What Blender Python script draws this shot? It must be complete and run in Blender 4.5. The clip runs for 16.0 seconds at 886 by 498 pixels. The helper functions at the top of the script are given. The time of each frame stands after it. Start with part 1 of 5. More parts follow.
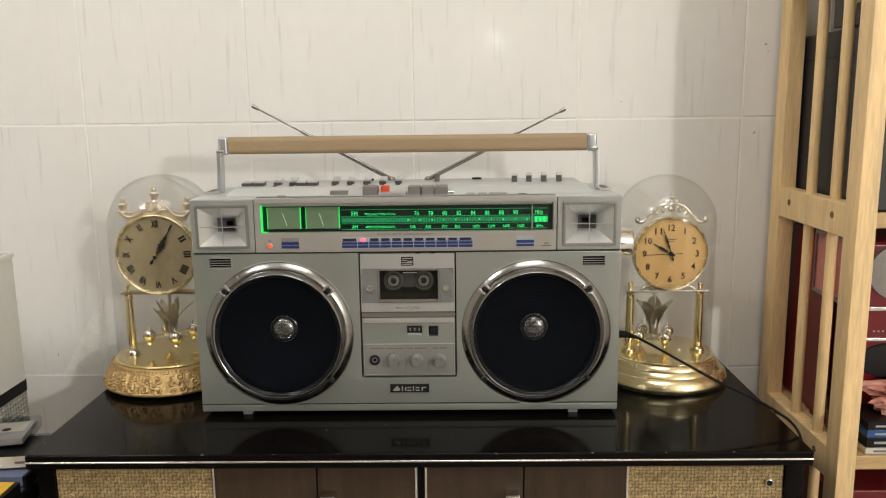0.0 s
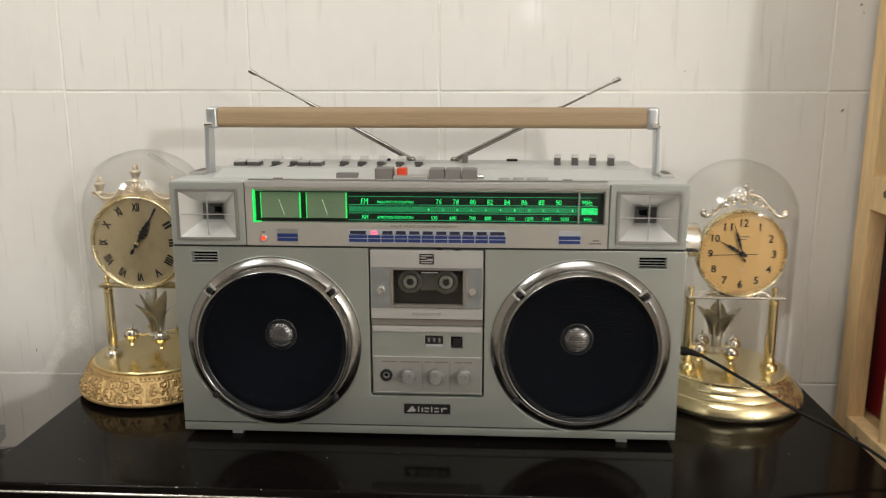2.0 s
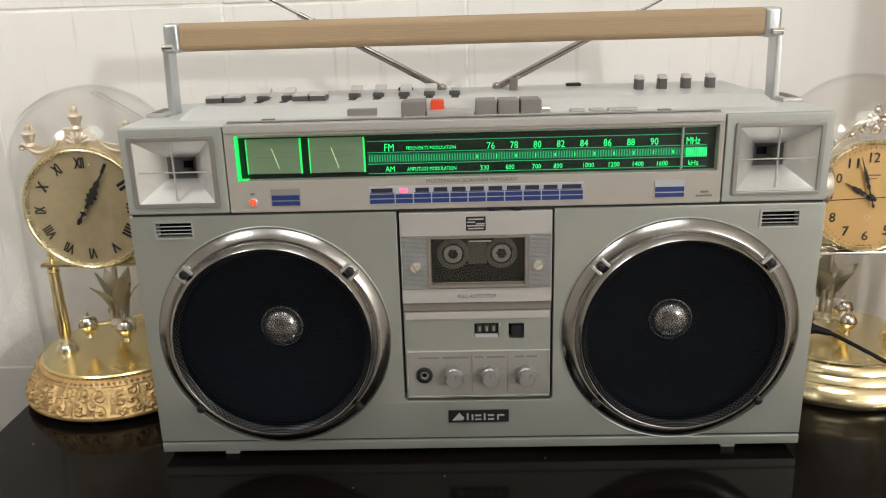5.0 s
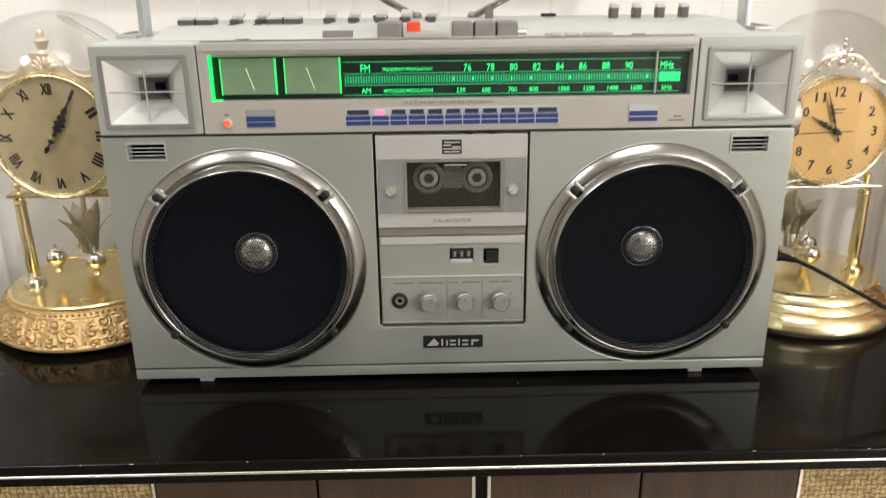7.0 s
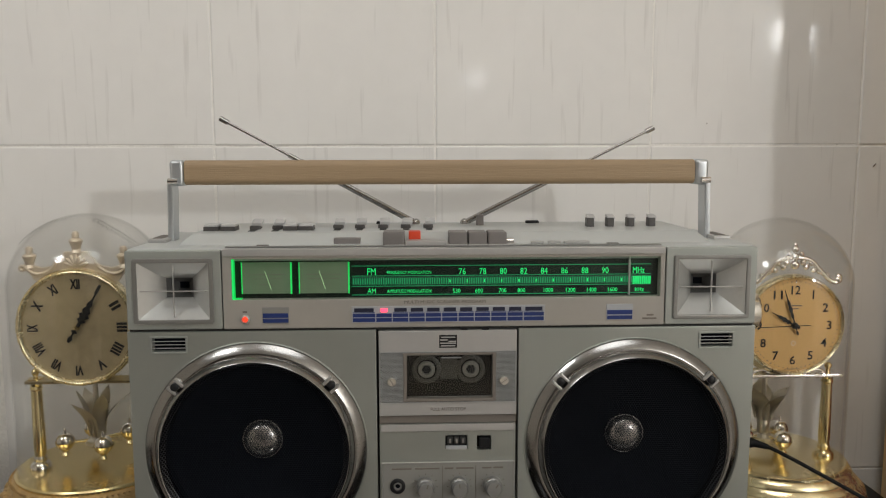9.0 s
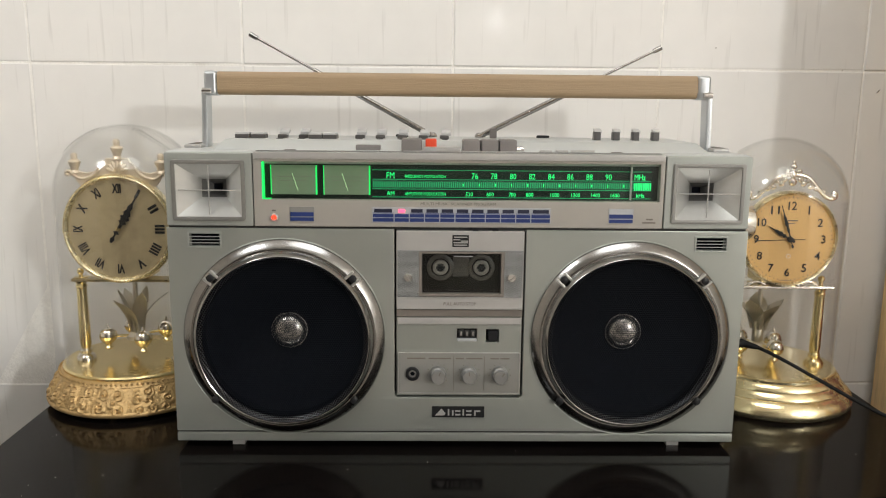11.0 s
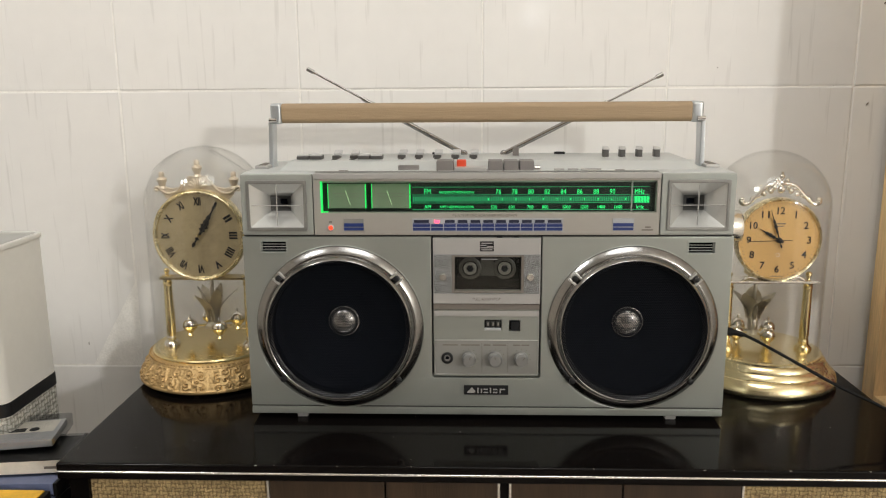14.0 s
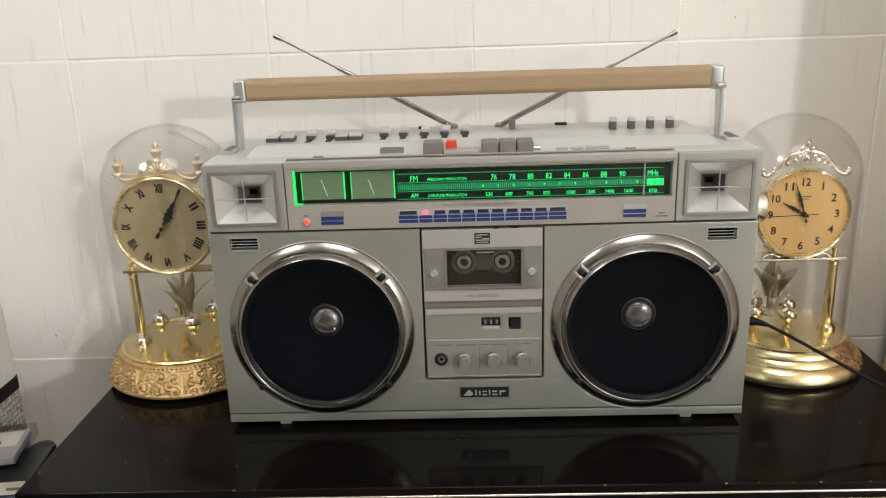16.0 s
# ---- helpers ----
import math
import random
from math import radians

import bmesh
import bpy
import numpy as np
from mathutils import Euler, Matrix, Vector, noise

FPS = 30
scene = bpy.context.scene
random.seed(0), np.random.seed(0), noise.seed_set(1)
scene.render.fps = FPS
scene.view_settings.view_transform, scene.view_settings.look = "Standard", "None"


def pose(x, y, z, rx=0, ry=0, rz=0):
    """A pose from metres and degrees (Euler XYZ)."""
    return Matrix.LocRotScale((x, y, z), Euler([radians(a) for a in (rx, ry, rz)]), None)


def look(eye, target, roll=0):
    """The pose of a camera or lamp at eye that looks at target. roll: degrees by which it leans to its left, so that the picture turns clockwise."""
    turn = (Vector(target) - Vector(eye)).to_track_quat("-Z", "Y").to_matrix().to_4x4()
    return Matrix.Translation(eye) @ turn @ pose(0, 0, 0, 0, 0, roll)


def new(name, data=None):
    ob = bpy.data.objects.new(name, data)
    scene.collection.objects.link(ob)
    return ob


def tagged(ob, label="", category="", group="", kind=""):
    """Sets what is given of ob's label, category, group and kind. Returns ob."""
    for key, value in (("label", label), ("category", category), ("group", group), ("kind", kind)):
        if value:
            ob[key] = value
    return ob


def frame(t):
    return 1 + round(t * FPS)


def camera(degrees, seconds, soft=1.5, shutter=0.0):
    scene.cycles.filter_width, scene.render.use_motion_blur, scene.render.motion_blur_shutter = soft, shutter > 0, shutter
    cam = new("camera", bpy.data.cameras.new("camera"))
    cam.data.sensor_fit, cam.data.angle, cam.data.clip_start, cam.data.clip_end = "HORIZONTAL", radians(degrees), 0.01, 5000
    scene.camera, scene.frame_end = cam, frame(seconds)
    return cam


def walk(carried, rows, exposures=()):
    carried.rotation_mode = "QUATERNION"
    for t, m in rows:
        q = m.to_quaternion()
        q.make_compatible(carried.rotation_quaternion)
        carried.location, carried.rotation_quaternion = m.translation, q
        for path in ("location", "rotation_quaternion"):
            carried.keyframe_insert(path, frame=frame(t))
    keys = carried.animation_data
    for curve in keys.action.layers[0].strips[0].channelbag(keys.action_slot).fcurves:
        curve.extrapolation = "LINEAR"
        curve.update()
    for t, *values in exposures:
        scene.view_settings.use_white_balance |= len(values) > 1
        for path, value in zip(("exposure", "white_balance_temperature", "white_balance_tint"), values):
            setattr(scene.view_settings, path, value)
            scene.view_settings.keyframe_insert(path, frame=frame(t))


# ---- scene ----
cam = camera(58.4, 16.0, soft=1.1, shutter=0.4)
PATH = [
    (0, (0.06, -0.96, 1.141), (0.031, 1.008, 0.783), -0.7),
    (0.5, (0.058, -0.952, 1.138), (0.0, 1.014, 0.775), -0.6),
    (1, (0.077, -0.896, 1.141), (-0.013, 1.067, 0.768), -0.8),
    (1.5, (0.088, -0.863, 1.131), (-0.011, 1.095, 0.735), -0.4),
    (2, (0.061, -0.794, 1.131), (-0.044, 1.159, 0.716), 0.0),
    (2.5, (0.024, -0.713, 1.135), (-0.066, 1.236, 0.695), -0.5),
    (3, (0.009, -0.693, 1.111), (-0.06, 1.249, 0.637), -0.8),
    (3.2, (0.004, -0.692, 1.113), (-0.073, 1.246, 0.626), -0.9),
    (5.3, (-0.008, -0.555, 1.113), (-0.059, 1.348, 0.501), -1.7),
    (5.5, (-0.007, -0.535, 1.099), (-0.061, 1.364, 0.472), -1.4),
    (6, (-0.009, -0.501, 1.071), (-0.067, 1.379, 0.39), -0.8),
    (6.5, (-0.008, -0.534, 1.068), (-0.037, 1.336, 0.359), -1.5),
    (7, (-0.016, -0.599, 1.078), (0.015, 1.289, 0.418), -0.7),
    (7.5, (-0.019, -0.641, 1.094), (0.033, 1.289, 0.571), 0.0),
    (8, (-0.028, -0.65, 1.097), (0.026, 1.306, 0.682), 0.1),
    (8.5, (-0.029, -0.643, 1.11), (0.029, 1.334, 0.815), -0.5),
    (9, (-0.03, -0.654, 1.109), (0.053, 1.33, 0.869), -0.1),
    (9.5, (-0.036, -0.668, 1.101), (0.035, 1.311, 0.82), -0.0),
    (10, (-0.033, -0.684, 1.08), (0.021, 1.287, 0.744), 0.5),
    (10.2, (-0.029, -0.687, 1.073), (0.013, 1.282, 0.725), 0.6),
    (12.3, (-0.025, -0.786, 1.086), (-0.004, 1.179, 0.718), 0.5),
    (12.5, (-0.028, -0.798, 1.088), (-0.03, 1.168, 0.72), 0.2),
    (13, (-0.021, -0.822, 1.096), (-0.069, 1.146, 0.742), -0.4),
    (13.5, (-0.005, -0.841, 1.103), (-0.07, 1.126, 0.747), -0.3),
    (14, (-0.015, -0.841, 1.123), (-0.087, 1.116, 0.717), -0.4),
    (14.5, (-0.018, -0.791, 1.16), (-0.079, 1.146, 0.668), -1.3),
    (15, (-0.017, -0.759, 1.154), (-0.01, 1.175, 0.643), -1.2),
    (15.5, (-0.018, -0.742, 1.162), (-0.03, 1.178, 0.603), -1.5),
    (16, (-0.014, -0.736, 1.168), (-0.073, 1.175, 0.58), -1.9),
]
EXPOSURES = [(0, -0.15, 6560, 8), (1.5, -0.17, 6530, 8), (3, -0.04, 6440, 9), (4.3, 0.04, 6360, 9), (5.5, 0.12, 6360, 9), (6.0, 0.42, 6360, 9), (6.5, 0.65, 6360, 9), (7.0, 0.46, 6360, 9), (7.5, 0.19, 6320, 9), (8.0, -0.23, 6320, 9), (8.5, -0.54, 6320, 9), (9.0, -0.63, 6320, 9), (9.5, -0.32, 6300, 9), (10.2, -0.02, 6300, 9), (12.5, -0.09, 6430, 9), (14, -0.09, 6430, 9), (16, 0.02, 6430, 9)]
walk(cam, [(t, look(eye, target, roll)) for t, eye, target, roll in PATH], exposures=EXPOSURES)

# ---- light ----
world = bpy.data.worlds.new("room_world")
scene.world = world
world.use_nodes = True
world.node_tree.nodes["Background"].inputs[0].default_value = (1.0, 0.93, 0.84, 1)
world.node_tree.nodes["Background"].inputs[1].default_value = 0.06


def lamp(name, kind, eye, target, watts, size, colour):
    data = bpy.data.lights.new(name, kind)
    data.energy, data.color = watts, colour
    if kind == "AREA":
        data.shape, data.size = "DISK", size
    else:
        data.shadow_soft_size = size
    ob = new(name, data)
    ob.matrix_world = look(eye, target)
    return ob


lamp("side_lamp", "POINT", (2.10, -2.95, 1.72), (0, 0, 1), 138.0, 0.075, (1.0, 0.98, 0.945))
lamp("rear_lamp", "AREA", (0.36, -2.6, 1.46), (0, 0.2, 0.9), 0.9, 0.05, (1.0, 0.98, 0.945))
lamp("left_lamp", "AREA", (-1.1, -0.9, 2.35), (0.3, 0.1, 0.95), 11.0, 0.40, (1.0, 0.985, 0.955))
lamp("ceiling_lamp", "AREA", (0.15, -0.9, 2.55), (0.15, -0.6, 0), 10.0, 0.9, (1.0, 0.985, 0.955))


# ---- materials ----
def mat(name, rgb, rough=0.5, metal=0.0, var=0.06, scale=30.0, bump=0.0, bscale=400.0, coat=0.0, rvar=0.0, stretch=(1, 1, 1), emit=0.0, emit_rgb=None, spec=0.5):
    """A surface with colour variation at two scales, rough patches and fine relief."""
    m = bpy.data.materials.new(name)
    m.use_nodes = True
    nt = m.node_tree
    b = nt.nodes["Principled BSDF"]
    b.inputs["Roughness"].default_value, b.inputs["Metallic"].default_value = rough, metal
    b.inputs["Coat Weight"].default_value, b.inputs["Coat Roughness"].default_value = coat, 0.05
    b.inputs["Specular IOR Level"].default_value = spec
    co = nt.nodes.new("ShaderNodeTexCoord")
    mp = nt.nodes.new("ShaderNodeMapping")
    mp.inputs["Scale"].default_value = stretch
    nt.links.new(co.outputs["Object"], mp.inputs[0])
    total = None
    for s, w in ((scale, 0.6), (scale * 9, 0.4)):
        n = nt.nodes.new("ShaderNodeTexNoise")
        n.inputs["Scale"].default_value, n.inputs["Detail"].default_value = s, 4
        nt.links.new(mp.outputs[0], n.inputs["Vector"])
        k = nt.nodes.new("ShaderNodeMath")
        k.operation = "MULTIPLY_ADD"
        k.inputs[1].default_value, k.inputs[2].default_value = w, 0.0
        nt.links.new(n.outputs["Fac"], k.inputs[0])
        if total:
            nt.links.new(total.outputs[0], k.inputs[2])
        total = k
    ramp = nt.nodes.new("ShaderNodeMapRange")
    ramp.inputs[1].default_value, ramp.inputs[2].default_value = 0.3, 0.7
    ramp.inputs[3].default_value, ramp.inputs[4].default_value = 1 - var, 1 + var
    nt.links.new(total.outputs[0], ramp.inputs[0])
    mix = nt.nodes.new("ShaderNodeVectorMath")
    mix.operation = "SCALE"
    mix.inputs[0].default_value = rgb
    nt.links.new(ramp.outputs[0], mix.inputs["Scale"])
    nt.links.new(mix.outputs[0], b.inputs["Base Color"])
    if rvar:
        r2 = nt.nodes.new("ShaderNodeMapRange")
        r2.inputs[1].default_value, r2.inputs[2].default_value = 0.35, 0.65
        r2.inputs[3].default_value, r2.inputs[4].default_value = max(rough - rvar, 0.02), rough + rvar
        nt.links.new(total.outputs[0], r2.inputs[0])
        nt.links.new(r2.outputs[0], b.inputs["Roughness"])
    if bump:
        n = nt.nodes.new("ShaderNodeTexNoise")
        n.inputs["Scale"].default_value, n.inputs["Detail"].default_value = bscale, 3
        nt.links.new(mp.outputs[0], n.inputs["Vector"])
        bp = nt.nodes.new("ShaderNodeBump")
        bp.inputs["Strength"].default_value, bp.inputs["Distance"].default_value = bump, 0.002
        nt.links.new(n.outputs["Fac"], bp.inputs["Height"])
        nt.links.new(bp.outputs[0], b.inputs["Normal"])
    if emit:
        b.inputs["Emission Color"].default_value = (*(emit_rgb or rgb), 1)
        b.inputs["Emission Strength"].default_value = emit
    return m


def glass(name, tint=(1, 1, 1), rough=0.0, ior=1.45, thin=True):
    m = bpy.data.materials.new(name)
    m.use_nodes = True
    nt = m.node_tree
    nt.nodes.remove(nt.nodes["Principled BSDF"])
    out = nt.nodes["Material Output"]
    face = nt.nodes.new("ShaderNodeLayerWeight")
    face.inputs["Blend"].default_value = 0.5
    pw = nt.nodes.new("ShaderNodeMath")
    pw.operation = "POWER"
    pw.inputs[1].default_value = 5.0
    nt.links.new(face.outputs["Facing"], pw.inputs[0])
    fres = nt.nodes.new("ShaderNodeMath")
    fres.operation = "MULTIPLY_ADD"
    fres.inputs[1].default_value, fres.inputs[2].default_value = 0.5, ((ior - 1) / (ior + 1)) ** 2
    nt.links.new(pw.outputs[0], fres.inputs[0])
    tr = nt.nodes.new("ShaderNodeBsdfTransparent")
    tr.inputs[0].default_value = (*tint, 1)
    gl = nt.nodes.new("ShaderNodeBsdfGlossy")
    gl.inputs["Roughness"].default_value = rough
    mx = nt.nodes.new("ShaderNodeMixShader")
    for a, c in ((fres.outputs[0], 0), (tr.outputs[0], 1), (gl.outputs[0], 2)):
        nt.links.new(a, mx.inputs[c])
    nt.links.new(mx.outputs[0], out.inputs["Surface"])
    return m


def tile_mat():
    """White glazed wall tile with faint grey vertical dashes."""
    m = mat("glazed_tile", (0.80, 0.785, 0.76), 0.09, 0, 0.03, 4.0, 0.06, 25.0, rvar=0.02, spec=0.10)
    nt = m.node_tree
    b = nt.nodes["Principled BSDF"]
    co = nt.nodes.new("ShaderNodeTexCoord")
    obi = nt.nodes.new("ShaderNodeObjectInfo")
    off = nt.nodes.new("ShaderNodeVectorMath")
    off.operation = "MULTIPLY_ADD"
    comb = nt.nodes.new("ShaderNodeCombineXYZ")
    for k in range(3):
        nt.links.new(obi.outputs["Random"], comb.inputs[k])
    off.inputs[1].default_value = (9, 9, 9)
    nt.links.new(comb.outputs[0], off.inputs[0])
    nt.links.new(co.outputs["Object"], off.inputs[2])
    mp = nt.nodes.new("ShaderNodeMapping")
    mp.inputs["Scale"].default_value = (1, 1, 0.06)
    nt.links.new(off.outputs[0], mp.inputs[0])
    n = nt.nodes.new("ShaderNodeTexNoise")
    n.inputs["Scale"].default_value, n.inputs["Detail"].default_value = 150, 2
    nt.links.new(mp.outputs[0], n.inputs["Vector"])
    r = nt.nodes.new("ShaderNodeMapRange")
    r.inputs[1].default_value, r.inputs[2].default_value, r.inputs[3].default_value, r.inputs[4].default_value = 0.62, 0.76, 0.0, 0.28
    nt.links.new(n.outputs["Fac"], r.inputs[0])
    mx = nt.nodes.new("ShaderNodeMix")
    mx.data_type = "RGBA"
    mx.inputs["B"].default_value = (0.45, 0.43, 0.40, 1)
    old = b.inputs["Base Color"].links[0].from_socket
    nt.links.new(old, mx.inputs["A"])
    nt.links.new(r.outputs[0], mx.inputs["Factor"])
    nt.links.new(mx.outputs["Result"], b.inputs["Base Color"])
    return m


def weave_mat(name, light, dark, pitch, loose=0.7):
    """A basket weave over x and z: crossing threads in a checker, as colour and relief."""
    m = mat(name, light, 0.85, 0, 0.45, 110, stretch=(1, 1, 1.6))
    nt = m.node_tree
    b = nt.nodes["Principled BSDF"]

    def calc(op, a, c=None):
        n = nt.nodes.new("ShaderNodeMath")
        n.operation = op
        for k, v in enumerate((a, c)):
            if v is None:
                continue
            if isinstance(v, (int, float)):
                n.inputs[k].default_value = v
            else:
                nt.links.new(v, n.inputs[k])
        return n.outputs[0]

    co = nt.nodes.new("ShaderNodeTexCoord")
    dis = nt.nodes.new("ShaderNodeTexNoise")
    dis.inputs["Scale"].default_value, dis.inputs["Detail"].default_value = 130, 4
    nt.links.new(co.outputs["Object"], dis.inputs["Vector"])
    add = nt.nodes.new("ShaderNodeVectorMath")
    add.operation = "MULTIPLY_ADD"
    add.inputs[1].default_value = (pitch * loose,) * 3
    nt.links.new(dis.outputs["Color"], add.inputs[0])
    nt.links.new(co.outputs["Object"], add.inputs[2])
    sep = nt.nodes.new("ShaderNodeSeparateXYZ")
    nt.links.new(add.outputs[0], sep.inputs[0])
    u, v = calc("DIVIDE", calc("ADD", sep.outputs[0], sep.outputs[1]), pitch), calc("DIVIDE", sep.outputs[2], pitch)
    odd = calc("PINGPONG", calc("ADD", calc("FLOOR", u), calc("FLOOR", v)), 1.0)
    su = calc("ABSOLUTE", calc("SINE", calc("MULTIPLY", u, math.pi)))
    sv = calc("ABSOLUTE", calc("SINE", calc("MULTIPLY", v, math.pi)))
    hgt = calc("ADD", calc("MULTIPLY", su, odd), calc("MULTIPLY", sv, calc("SUBTRACT", 1.0, odd)))
    fac = calc("MULTIPLY", calc("POWER", hgt, 0.8), calc("ADD", calc("MULTIPLY", dis.outputs["Fac"], 0.9), 0.45))
    mx = nt.nodes.new("ShaderNodeMix")
    mx.data_type = "RGBA"
    mx.inputs["A"].default_value = (*dark, 1)
    nt.links.new(b.inputs["Base Color"].links[0].from_socket, mx.inputs["B"])
    nt.links.new(fac, mx.inputs["Factor"])
    nt.links.new(mx.outputs["Result"], b.inputs["Base Color"])
    bp = nt.nodes.new("ShaderNodeBump")
    bp.inputs["Strength"].default_value, bp.inputs["Distance"].default_value = 0.9, 0.0012
    nt.links.new(hgt, bp.inputs["Height"])
    nt.links.new(bp.outputs[0], b.inputs["Normal"])
    return m


def perforated(name, pitch, hole, rgb, rough=0.4, metal=0.6, spec=0.5):
    """Sheet metal with round holes on a grid over x and z: the holes let light and sight through."""
    m = mat(name, rgb, rough, metal, 0.1, 60, spec=spec)
    nt = m.node_tree
    b, out = nt.nodes["Principled BSDF"], nt.nodes["Material Output"]
    co = nt.nodes.new("ShaderNodeTexCoord")
    dist = []
    for shift in ((0, 0, 0), (0.5, 0, 0.5)):
        ma = nt.nodes.new("ShaderNodeVectorMath")
        ma.operation = "MULTIPLY_ADD"
        ma.inputs[1].default_value, ma.inputs[2].default_value = (1 / pitch, 0, 0.5774 / pitch), shift
        nt.links.new(co.outputs["Object"], ma.inputs[0])
        fr = nt.nodes.new("ShaderNodeVectorMath")
        fr.operation = "FRACTION"
        nt.links.new(ma.outputs[0], fr.inputs[0])
        su = nt.nodes.new("ShaderNodeVectorMath")
        su.operation = "SUBTRACT"
        su.inputs[1].default_value = (0.5, 0, 0.5)
        nt.links.new(fr.outputs[0], su.inputs[0])
        sc = nt.nodes.new("ShaderNodeVectorMath")
        sc.operation = "MULTIPLY"
        sc.inputs[1].default_value = (1, 0, 1.732)
        nt.links.new(su.outputs[0], sc.inputs[0])
        le = nt.nodes.new("ShaderNodeVectorMath")
        le.operation = "LENGTH"
        nt.links.new(sc.outputs[0], le.inputs[0])
        dist.append(le)
    mi = nt.nodes.new("ShaderNodeMath")
    mi.operation = "MINIMUM"
    nt.links.new(dist[0].outputs["Value"], mi.inputs[0])
    nt.links.new(dist[1].outputs["Value"], mi.inputs[1])
    lt = nt.nodes.new("ShaderNodeMath")
    lt.operation = "LESS_THAN"
    lt.inputs[1].default_value = hole
    nt.links.new(mi.outputs[0], lt.inputs[0])
    tr = nt.nodes.new("ShaderNodeBsdfTransparent")
    mx = nt.nodes.new("ShaderNodeMixShader")
    nt.links.new(lt.outputs[0], mx.inputs[0])
    nt.links.new(b.outputs[0], mx.inputs[1])
    nt.links.new(tr.outputs[0], mx.inputs[2])
    nt.links.new(mx.outputs[0], out.inputs["Surface"])
    return m


